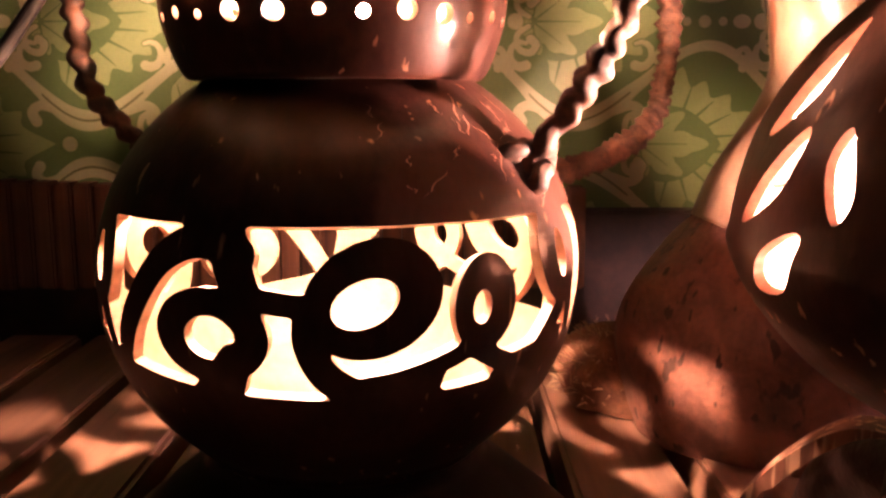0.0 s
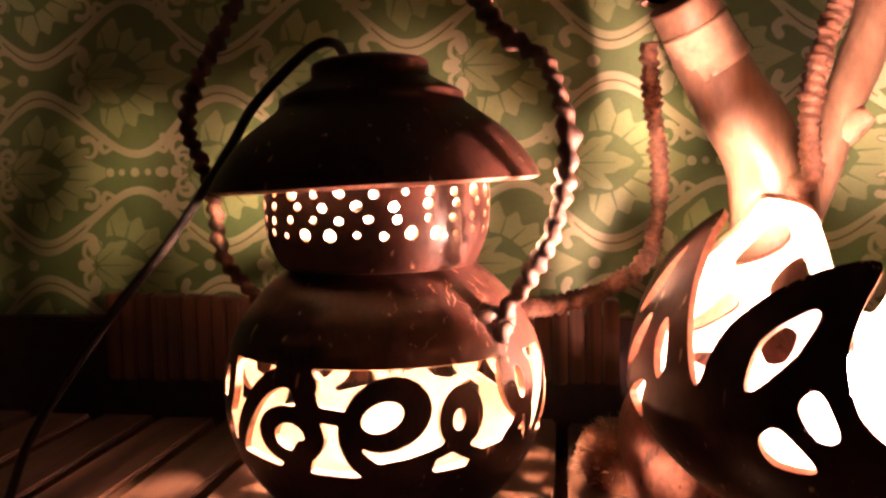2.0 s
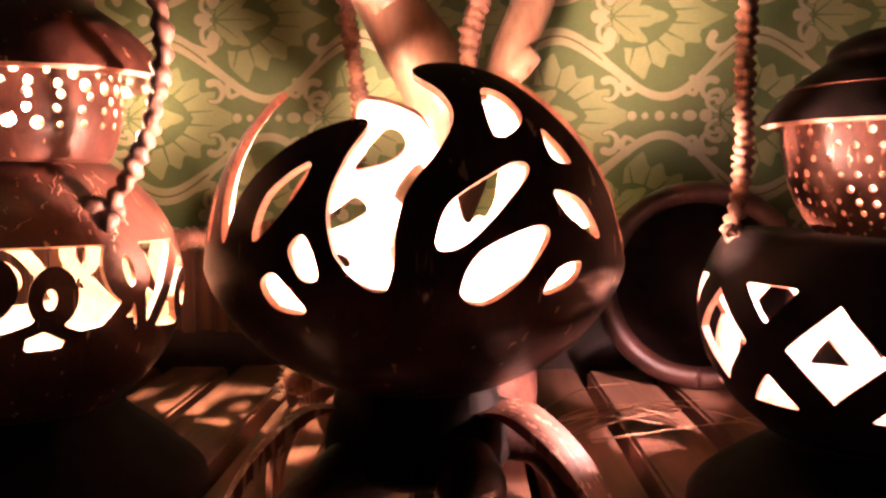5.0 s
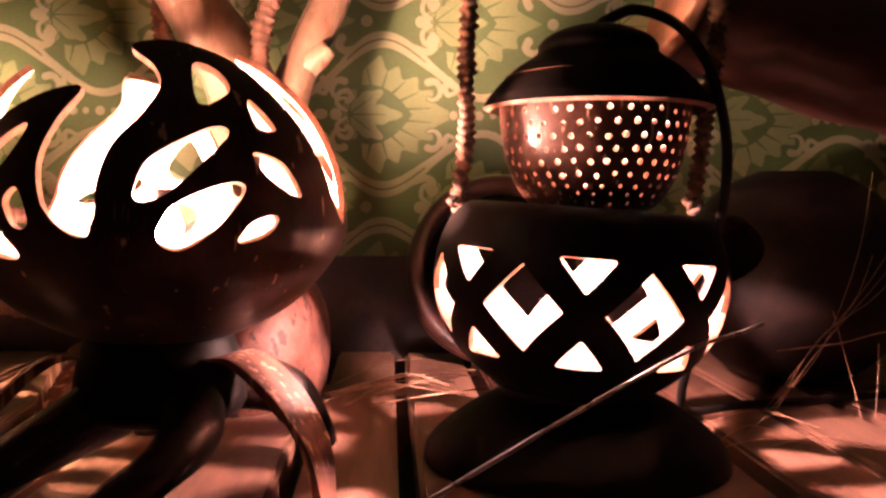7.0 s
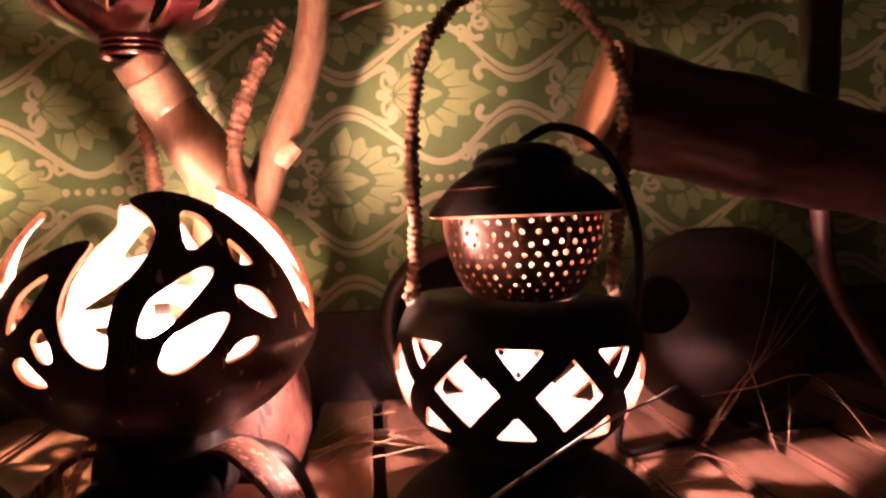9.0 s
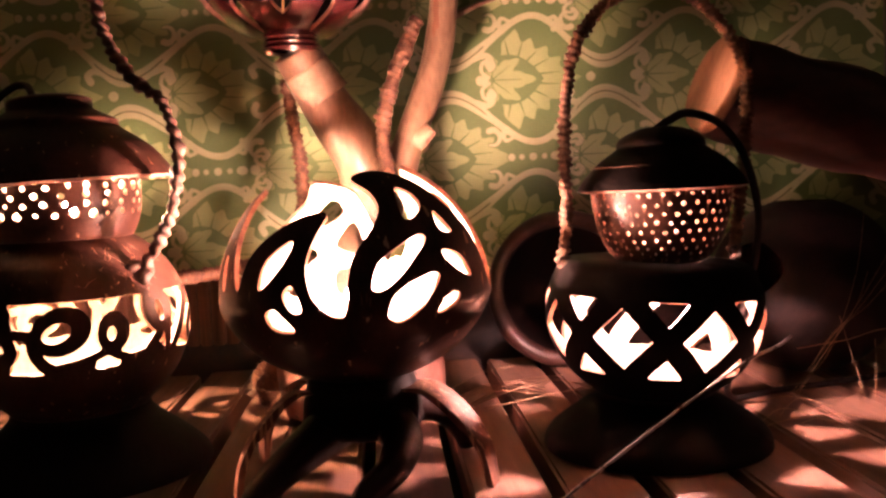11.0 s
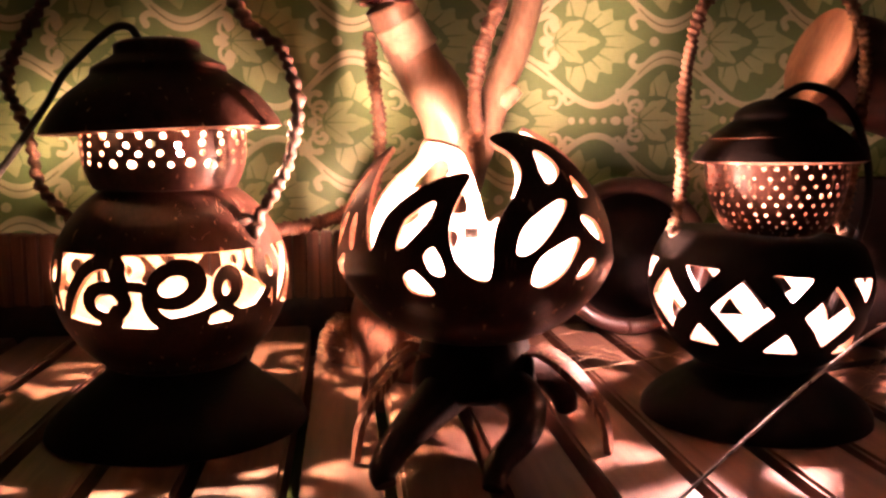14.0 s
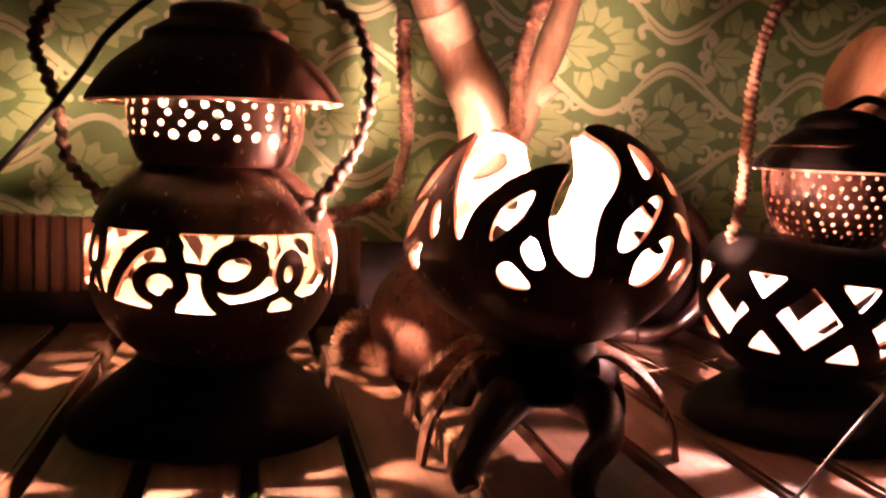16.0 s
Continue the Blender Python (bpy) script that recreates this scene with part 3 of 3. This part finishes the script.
# ---------------------------------------------------------------- flame bowl on legs
PETALS = (
    [(-6, 80), (-3, 84), (-1.2, 92), (-1, 99), (2, 110), (10, 120), (15, 129), (12, 136), (2.5, 142), (14, 144.5), (28, 144), (45, 139.5), (57, 128), (66, 113), (71, 97), (75, 80)],
    [(-54, 78), (-51, 92), (-46.5, 108), (-37, 118.5), (-24, 125.5), (-10.5, 127.5), (-15, 118), (-18, 106), (-15.5, 93), (-9, 80)],
    [(-99, 78), (-99, 96), (-95, 112), (-86, 128), (-73, 139), (-64.5, 128), (-60, 116), (-56, 104), (-52, 90), (-51, 78)],
    [(84, 78), (90, 100), (94, 118), (98, 130), (104, 140), (113, 147), (126, 145), (140, 141.5), (148, 139), (149, 124), (152, 109), (157, 98.5), (162, 97.5), (165, 78)],
    [(164, 78), (165.5, 92), (167, 100), (170, 114), (174, 126), (180, 136), (190, 139.5), (198, 141), (206, 141.7), (213, 141), (211, 132), (221, 121), (229, 108), (231, 97), (231, 78)],
)
BACK_GAP = [(143, 160), (147, 140), (147.5, 125), (150, 116), (155, 110.5), (161, 110.5), (165, 116), (168, 127), (171, 140), (175, 160)]
SLOTS = (
    [(27, 136), (35, 135.5), (38.5, 131), (36, 127), (26, 123.5)], [(44, 126), (50.5, 117), (43, 118)],
    [(8, 95), (9.5, 103), (14, 108.5), (28, 116), (33.5, 115), (26, 107), (15, 96.5)],
    [(13.5, 83), (15, 90), (20.5, 95.5), (32.5, 100), (36, 97.5), (27, 86), (19, 80.5)],
    [(40, 109), (50, 106), (55, 96), (44, 102)], [(34, 82.5), (38, 88.5), (46, 90), (42, 84.5)],
    [(-38.5, 96), (-36, 108.5), (-25.5, 116.5), (-24.5, 113.5), (-30, 104)], [(-27, 94), (-23, 98), (-19, 88), (-23, 87)], [(-35, 85), (-30.5, 88), (-23.5, 78.5), (-32.5, 78.5)],
    [(-88, 108), (-80, 122), (-74.5, 129), (-77, 116)], [(-91, 91), (-83, 103), (-75, 110), (-79, 98)], [(-87, 79), (-80, 88), (-72, 91), (-77, 80)], [(-63, 99), (-66, 110), (-69, 104), (-66, 94)],
    [(104, 128), (111, 135), (116, 133), (109, 125)], [(98, 106), (108, 114), (114, 112), (106, 102)],
    [(96, 88), (108, 96), (118, 94), (104, 85)],
    [(207, 117.5), (200, 129), (195, 132.8), (189, 131), (187, 126), (193, 120.5)], [(191, 106.5), (181, 120), (176, 102)], [(190.6, 93), (180, 90), (184, 79.5), (191.5, 79.5)],
    [(224, 94.5), (212, 102), (205.5, 107), (200.6, 101), (214, 94)], [(220, 84), (209, 84), (207, 79), (214, 79)],
)


def flame_field(T, Z):
    s = Z - 81.0
    k = 1.12
    for dT in (0, 360):
        X = (T + dT) * k
        for p in PETALS:
            d = d_poly(X, Z, [(x * k, z) for x, z in bend(p, 4, True)], 0.3)
            h = np.clip(0.5 + 0.5 * (d - s) / 5.0, 0, 1)
            s = d + (s - d) * h - 5.0 * h * (1 - h)
    holes = d_poly(T * k, Z, [(x * k, z) for x, z in bend(BACK_GAP, 4, True)], 0.2)
    for dT in (0, 360):
        X = (T + dT) * k
        for p in SLOTS:
            holes = np.minimum(holes, d_poly(X, Z, [(x * k, z) for x, z in bend(p, 4, True)], 0.2))
    return np.maximum(s, -holes)


flame = thing("flame_bowl_lamp", (0.1244, 0.1762, 0), "round coconut bowl lamp carved into flame petals, lit, on legs", "lamp", "coconut lanterns")
turned("bowl", [(0.0003, 0.0462), (0.012, 0.0464), (0.023, 0.0476), (0.0338, 0.0514), (0.0475, 0.0598), (0.0592, 0.0725)] + spheroid(0.087, 0.065, 0.067, 0.084, 0.1475), [SHELL, SHELL_PALE, SHELL_EDGE], flame, flame_field, 420, 170, 0.0023, "dark shell bowl cut into flame petals")
turned("neck", [(0.022, 0.0475), (0.0238, 0.042), (0.0255, 0.035), (0.0262, 0.029), (0.0245, 0.0225), (0.0003, 0.023)], [BLACK, BLACK, BLACK], flame, None, 48, 20, 0.003, "black turned neck")
bulb((0.0, 0.010, 0.085), 0.0058, BULB_FLAME, flame)


def leg_strip(angle, reach, width, twist=0.0, low=-0.004):
    """One curved leg, cut from a shell: broad at the neck, narrowing to its toe."""
    line = bend([(0.020, 0.040), (0.036, 0.0425), (reach * 0.78, 0.031), (reach * 0.95, 0.014), (reach, low)], 6)
    verts, faces = [], []
    m = len(line)
    for i, (r, z) in enumerate(line):
        f = i / (m - 1)
        w = width * (1.0 - 0.55 * f + 0.25 * math.sin(math.pi * f))
        q = radians(angle + twist * f)
        for sgn in (-1, 1):
            a = q + sgn * w / max(r, 0.02)
            for off in (0.0, -0.0034):
                verts.append(((r + off) * math.sin(a), -(r + off) * math.cos(a), z + off * 0.5 if f < 0.6 else z))
    for i in range(m - 1):
        a, b = i * 4, i * 4 + 4
        faces += [(a, a + 2, b + 2, b), (a + 1, b + 1, b + 3, a + 3), (a, b, b + 1, a + 1), (a + 2, a + 3, b + 3, b + 2)]
    faces += [(0, 1, 3, 2), (m * 4 - 4, m * 4 - 2, m * 4 - 1, m * 4 - 3)]
    return put_mesh("leg", verts, faces, LEGSHELL, None, False, flame, "curved strip leg of fibrous brown shell")


for ang, reach, w, tw in ((-66, 0.066, 0.0036, 0), (66, 0.067, 0.0100, 0), (-122, 0.066, 0.0050, 0)):
    leg_strip(ang, reach, w, tw)
for pts in ([(-0.014, -0.012, 0.025), (-0.027, -0.028, 0.0185), (-0.041, -0.047, 0.0110), (-0.0475, -0.058, 0.004), (-0.0465, -0.063, -0.001)],
            [(0.012, -0.014, 0.026), (0.018, -0.033, 0.0220), (0.013, -0.054, 0.0155), (0.001, -0.066, 0.008), (-0.003, -0.073, -0.001)],
            [(0.018, 0.012, 0.030), (0.040, 0.026, 0.022), (0.050, 0.030, 0.010), (0.054, 0.033, -0.001)],
            [(-0.010, 0.018, 0.030), (-0.016, 0.042, 0.022), (-0.020, 0.054, 0.010), (-0.021, 0.060, -0.001)]):
    tube("leg", pts, [0.0118, 0.0095, 0.0075, 0.0060, 0.0045][:len(pts)], LEGWOOD, flame, 14, 6, knots=0.1, label="black S-curved leg")


# ---------------------------------------------------------------- lantern with a lattice
def lattice_field(T, Z):
    t = (T + 32 + 22.5) % 45 - 22.5
    x = t * 0.98
    hole = (np.abs(x) / 15.0 + np.abs(Z - 57.8) / 15.2 - 1) * 10.6
    hole = np.maximum(hole, -9)
    u = (T + 32) % 45 - 22.5
    ux = u * 0.98
    hole = np.minimum(hole, d_poly(ux, Z, [(-9.6, 76.2), (9.6, 76.2), (0, 64.8)], 0.3))
    hole = np.minimum(hole, d_poly(ux, Z, [(-9.6, 38.6), (9.6, 38.6), (0, 48.4)], 0.3))
    return -hole


net = thing("lattice_lantern", (0.2775, 0.1997, 0), "small dark coconut lantern with open lattice and pierced cup, lit", "lantern", "coconut lanterns")
body3 = turned("body", [(0.0003, 0.0215)] + spheroid(0.066, 0.0562, 0.049, 0.0225, 0.0895) + [(0.0445, 0.0925), (0.034, 0.0932), (0.020, 0.0926), (0.0125, 0.0915)], [BLACK, SHELL_PALE, SHELL_EDGE], net, lattice_field, 360, 120, 0.0024, "black shell cut into a diagonal lattice")
turned("base", [(0.0255, 0.0245), (0.026, 0.020), (0.038, 0.014), (0.054, 0.002), (0.056, -0.004)], [BLACK, BLACK, BLACK], net, None, 64, 12, 0.003, "black flared base")
body3.matrix_local = Matrix.Translation((0, 0, 0.06)) @ pose(0, 0, 0, 0, 4.0, 0) @ Matrix.Translation((0, 0, -0.06))
cup3 = turned("cup", [(0.0195, 0.0922), (0.0235, 0.0945), (0.0285, 0.101), (0.0325, 0.111), (0.0348, 0.123), (0.0350, 0.132), (0.0332, 0.1415)], [CUPSHELL, SHELL_IN, SHELL_EDGE], net,
              dots_field(((95.0, 24, 0.65, 0.2), (98.0, 28, 0.75, 0.1), (101.0, 30, 0.9, 0.5), (104.7, 32, 1.05, 0.1), (109, 34, 1.08, 0.6), (113.5, 34, 1.15, 0.1), (118, 34, 1.15, 0.6), (122.5, 34, 1.08, 0.1), (127, 34, 1.02, 0.6)), 0.0, 9, 32.5),
              400, 84, 0.0022, "reddish brown cup pierced with many small holes")
cup3.location = (0.003, -0.010, 0)
hat3 = turned("hat", [(0.0425, 0.1300), (0.040, 0.1345), (0.0315, 0.1435), (0.0225, 0.1500), (0.0222, 0.1525), (0.019, 0.1562), (0.010, 0.1600), (0.0003, 0.1608)],
              [BLACK, SHELL_IN, SHELL_EDGE], net, None, 64, 44, 0.0028, "black domed shell hat")
hat3.location = (0.004, -0.010, 0)
bulb((0.0, -0.005, 0.087), 0.0044, BULB_PALE, net)
tube("handle", [(-0.0475, -0.003, 0.094), (-0.0445, -0.0047, 0.115), (-0.0445, -0.0047, 0.141), (-0.0435, -0.0047, 0.169), (-0.0385, -0.0047, 0.197), (-0.0315, -0.0047, 0.212),
                (-0.0165, -0.0047, 0.226), (0.0065, -0.0047, 0.2305), (0.0265, -0.0047, 0.224), (0.0415, -0.0047, 0.209), (0.0505, -0.0047, 0.19),
                (0.0515, -0.0047, 0.167), (0.0485, -0.0047, 0.136), (0.045, -0.004, 0.106), (0.044, 0, 0.094)], 0.0029, ROPE, net, 12, 10, (300, 0.6, 1), "brown twine wound handle")
knot(net, (-0.0470, -0.004, 0.0945), 0.0024, ROPE_DARK)
knot(net, (0.0445, -0.003, 0.0945), 0.0024, ROPE_DARK)
tube("power_cord", [(0.002, -0.008, 0.159), (0.0085, -0.0097, 0.1635), (0.0185, -0.0097, 0.167), (0.0335, -0.0097, 0.162), (0.0455, -0.0097, 0.148),
                    (0.0525, -0.0097, 0.127), (0.0555, -0.006, 0.105), (0.058, 0.012, 0.075), (0.058, 0.034, 0.035), (0.062, 0.055, 0.002), (0.10, 0.075, -0.001), (0.2, 0.10, -0.001)], 0.0021, CORD, net, 8, 8, label="thin black power cord")
wire = tube("thin_cable", [(0.345, 0.185, 0.050), (0.328, 0.162, 0.0505), (0.3055, 0.1454, 0.0477), (0.2711, 0.1226, 0.0372), (0.2367, 0.0998, 0.0255), (0.2023, 0.077, 0.0130), (0.170, 0.056, 0.001), (0.14, 0.035, -0.002), (0.10, 0.0, -0.002)], 0.00075, METAL, None, 8, 8)
tagged(wire, "thin shiny dark cable lying across the bench", "cable")

# ---------------------------------------------------------------- branch lamp behind
branch = thing("branch_stand", (0.121, 0.318, 0.0105), "pale peeled forked branch rising from a rounded root base", "branch stand")
turned("root_base", [(0.055, -0.0157), (0.061, 0.004), (0.058, 0.034), (0.044, 0.056), (0.030, 0.070), (0.020, 0.085)], [STUMP, STUMP, STUMP], branch, None, 64, 24, 0.004, "reddish rounded root base", wob=0.05)
tube("main_stem", [(-0.012, 0.0, 0.060), (-0.002, 0.0, 0.085), (0.012, 0.003, 0.115), (0.013, 0.003, 0.140), (0.005, 0.0, 0.163), (-0.009, -0.003, 0.186), (-0.022, -0.006, 0.210), (-0.033, -0.012, 0.230)],
     [0.024, 0.022, 0.021, 0.0203, 0.0192, 0.0180, 0.0168, 0.0155], BRANCH, branch, 20, 8, knots=0.12, label="pale peeled stem")
tube("fork", [(0.020, 0.004, 0.125), (0.034, 0.008, 0.150), (0.044, 0.012, 0.175), (0.055, 0.016, 0.200), (0.065, 0.02, 0.230), (0.071, 0.024, 0.262), (0.076, 0.03, 0.31), (0.085, 0.035, 0.37)],
     [0.016, 0.012, 0.0105, 0.0105, 0.0105, 0.0105, 0.010, 0.009], BRANCH, branch, 18, 8, knots=0.12, label="pale peeled side limb")
tube("stub", [(0.040, 0.008, 0.163), (0.049, 0.006, 0.169), (0.057, 0.005, 0.1755)], [0.008, 0.0068, 0.0045], BRANCH, branch, 12, 5, knots=0.3)
tube("twig", [(0.074, 0.03, 0.252), (0.080, 0.04, 0.258), (0.095, 0.05, 0.266), (0.115, 0.06, 0.274)], [0.0042, 0.003, 0.002, 0.0012], BRANCH, branch, 8, 5, knots=0.3)
tube("tape", [(-0.014, -0.0045, 0.198), (-0.021, -0.006, 0.209), (-0.027, -0.009, 0.2195)], [0.0180, 0.0174, 0.0168], TAPE, branch, 20, 4, label="clear tape wound round the stem")

branch.scale = (0.925, 0.925, 0.925)
vase = thing("carved_cup", (0.0889, 0.304, 0.2214), "glossy dark red carved cup on the branch tip, unlit", "cup")

vase.scale = (0.925, 0.925, 0.925)


def tulip_field(T, Z):
    t = (T + 36) % 72 - 36
    return np.maximum(-d_ell(t * 0.9, Z, 0, 34, 9, 15), -d_ell((np.abs(t) - 36) * 0.9, Z, 0, 20, 5, 9))


turned("cup_shell", [(0.016, 0.0), (0.0175, 0.003), (0.016, 0.006), (0.0185, 0.009), (0.030, 0.013), (0.050, 0.026), (0.060, 0.045), (0.056, 0.066), (0.045, 0.082)],
       [REDGLOSS, REDGLOSS, SHELL_EDGE], vase, tulip_field, 240, 70, 0.003, "red lacquered shell with leaf cut-outs")
for zr in (0.002, 0.0055, 0.009):
    tube("ring", [(0.0178 * math.sin(a), -0.0178 * math.cos(a), zr) for a in np.linspace(0, 2 * math.pi, 17)], 0.0017, REDGLOSS, vase, 8, 4)

charm = thing("gilt_charm", (0.0903, 0.2562, 0.2515), "small gilt flower charm on the dark red cup", "charm", turn=(90, 0, 0))
for k in range(5):
    bm = bmesh.new()
    bmesh.ops.create_uvsphere(bm, u_segments=10, v_segments=6, radius=1)
    a = 2 * math.pi * k / 5 + 0.3
    for v in bm.verts:
        v.co = Vector((v.co.x * 0.0032, v.co.y * 0.0022, v.co.z * 0.0008))
    bmesh.ops.transform(bm, matrix=pose(0.0038 * math.cos(a), 0.0038 * math.sin(a), 0, 0, 14, math.degrees(a)), verts=bm.verts)
    part("petal", bm, GOLD, charm)
tube("stem", [(0, 0, 0), (0.0, -0.006, 0.0), (-0.001, -0.014, -0.004)], 0.0005, GOLD, charm, 6, 4)

# wound cords by the branch
c1 = tube("wound_cord", [(0.0805, 0.3450, 0.2105), (0.0822, 0.3500, 0.1890), (0.0852, 0.3520, 0.1668), (0.0867, 0.3520, 0.1443), (0.0845, 0.3500, 0.1218), (0.0765, 0.3450, 0.1035), (0.0584, 0.3370, 0.0928), (0.0369, 0.3250, 0.0882), (0.0186, 0.3120, 0.0867), (0.0018, 0.2950, 0.0857)],
          0.0042, ROPE, None, 12, 10, (250, 0.5, 1))
tagged(c1, "brown twine wound cord hanging beside the pale branch", "cord")
c2 = tube("wound_cord", [(0.1665, 0.3170, 0.2410), (0.1590, 0.3110, 0.2230), (0.1515, 0.3060, 0.2060), (0.1455, 0.3010, 0.1890), (0.1425, 0.2980, 0.1720), (0.1420, 0.2960, 0.1590), (0.1425, 0.2970, 0.1470), (0.136, 0.307, 0.136)],
          0.0046, ROPE, None, 12, 10, (250, 0.5, 1))
tagged(c2, "brown twine wound cord running up the side limb", "cord")

husk = thing("coir_husk", (0.068, 0.345, 0), "fuzzy brown piece of coconut husk on the slats", "husk")
turned("husk_shell", [(0.019, -0.004), (0.0225, 0.005), (0.021, 0.015), (0.015, 0.023), (0.007, 0.0265), (0.0003, 0.027)], [HUSK, HUSK, HUSK], husk, None, 72, 30, 0.005, wob=0.13)

hv, hf = [], []
for k in range(420):
    a, h = rng.uniform(-math.pi, math.pi), rng.uniform(0.0, 0.026)
    r = 0.0215 * math.sqrt(max(0.05, 1 - (h / 0.029) ** 2))
    p = Vector((r * math.sin(a), -r * math.cos(a), h))
    d = (p.normalized() + Vector((rng.uniform(-1, 1), rng.uniform(-1, 1), rng.uniform(-0.7, 0.9)))).normalized() * rng.uniform(0.003, 0.007)
    w = Vector((rng.uniform(-1, 1), rng.uniform(-1, 1), rng.uniform(-1, 1))).normalized() * 0.00018
    b = len(hv)
    hv += [p - w, p + w, p + d * 0.6 + w * 0.8 + Vector((0, 0, 0.0006)), p + d]
    hf += [(b, b + 1, b + 2), (b, b + 2, b + 3)]
tagged(put_mesh("husk_hair", hv, hf, STRAW, None, False, husk, "short pale brown hairs"), kind="stuff")

# ---------------------------------------------------------------- dark things at the far side of the bench
log = tube("dark_log", [(0.3349, 0.2455, 0.1850), (0.3502, 0.2475, 0.1790), (0.3865, 0.2520, 0.1690), (0.4308, 0.2590, 0.1590), (0.4830, 0.2670, 0.1466), (0.5460, 0.2760, 0.1340)],
           [0.0285, 0.0292, 0.0298, 0.0295, 0.029, 0.028], LOG, None, 24, 8, knots=0.12)
tagged(log, "dark smooth log propped above the bench", "log")
tube("cut_tip", [(0.3292, 0.2450, 0.1872), (0.3347, 0.2455, 0.1851)], [0.0276, 0.0290], CUTWOOD, log, 24, 3, label="pale cut end of the log")
stick = tube("dark_stick", [(0.47, 0.27, 0.36), (0.462, 0.275, 0.22), (0.466, 0.285, 0.12), (0.478, 0.29, 0.07), (0.52, 0.28, -0.002)], [0.012, 0.011, 0.006, 0.005, 0.005], LOG, None, 12, 8, knots=0.2)
tagged(stick, "dark thin stick standing behind the log", "stick")
nut = thing("unlit_coconut", (0.425, 0.335, 0), "dark unlit coconut shell with an opening, in shadow", "coconut")


def nut_field(T, Z):
    return -d_ell(T, Z, -58, 72, 20 + 2 * np.sin(np.radians(T * 9)), 17)


turned("shell", spheroid(0.056, 0.062, 0.060, -0.003, 0.113), [SHADED_SHELL, STUMP, SHADED_SHELL], nut, nut_field, 120, 60, 0.004)


# an empty half shell that leans on the wall, open side to the front
half = thing("empty_half_shell", (0.274, 0.405, 0.053), "dark empty coconut half shell standing on its rim by the wall", "coconut shell", turn=(80, 0, -14))
# the bowl's shaded hollow is coloured near-black, same as its outside
turned("shell", [(0.0003, -0.044), (0.020, -0.040), (0.038, -0.028), (0.050, -0.010), (0.0545, 0.008)], [SHADED_SHELL, SHADED_SHELL, SHADED_SHELL], half, None, 72, 24, 0.004, wob=0.02)
tube("rim", [(0.0525 * math.sin(a), -0.0525 * math.cos(a), 0.008) for a in np.linspace(0, 2 * math.pi, 25)], 0.0062, LOG, half, 12, 4, knots=0.12, label="thick dark scratched rim")


# pale fibres on the slats
def fibre(pts, r=0.00022):
    f = tube("fibre", pts, r, STRAW, None, 4, 8)
    return tagged(f, "pale curling coconut fibre", "fibre", "fibres on the bench")


for k in range(13):
    x0, y0 = rng.uniform(0.165, 0.20), rng.uniform(0.275, 0.345)
    x1, y1 = x0 + rng.uniform(0.045, 0.085), y0 + rng.uniform(-0.02, 0.02)
    h = rng.uniform(0.003, 0.014)
    fibre([(x0, y0, -0.002), ((x0 + x1) / 2, (y0 + y1) / 2 + rng.uniform(-0.012, 0.012), h), (x1, y1, rng.uniform(-0.002, 0.012))], 0.00028)
for k in range(5):
    x0, y0 = rng.uniform(0.325, 0.37), rng.uniform(0.20, 0.26)
    x1, y1 = x0 + rng.uniform(0.03, 0.06), y0 + rng.uniform(-0.02, 0.02)
    fibre([(x0, y0, -0.002), ((x0 + x1) / 2, (y0 + y1) / 2 + 0.004, rng.uniform(0.001, 0.006)), (x1, y1, -0.002)], 0.0002)
# a loose tuft that rises in front of the unlit coconut
for k in range(5):
    x0, y0 = 0.382 + rng.uniform(-0.006, 0.006), 0.258 + rng.uniform(-0.006, 0.006)
    rise, bow = rng.uniform(0.035, 0.085), rng.uniform(-0.006, 0.006)
    fibre([(x0, y0, -0.002), (x0 + 0.022, y0 + bow, 0.028 + rng.uniform(-0.004, 0.004)), (x0 + 0.044 + bow, y0 + bow, 0.03 + rise * 0.5), (x0 + 0.058 + 2 * bow, y0, 0.03 + rise)], 0.00014)
for x0, top, lean in ((0.409, 0.046, 0.010), (0.431, 0.031, -0.006)):
    fibre([(x0, 0.257, top), (x0 + lean * 0.4, 0.252, top * 0.55), (x0 + lean, 0.247, -0.002)], 0.0002)
fibre([(0.385, 0.262, 0.027), (0.412, 0.258, 0.031), (0.445, 0.255, 0.035), (0.475, 0.25, -0.002)], 0.00028)
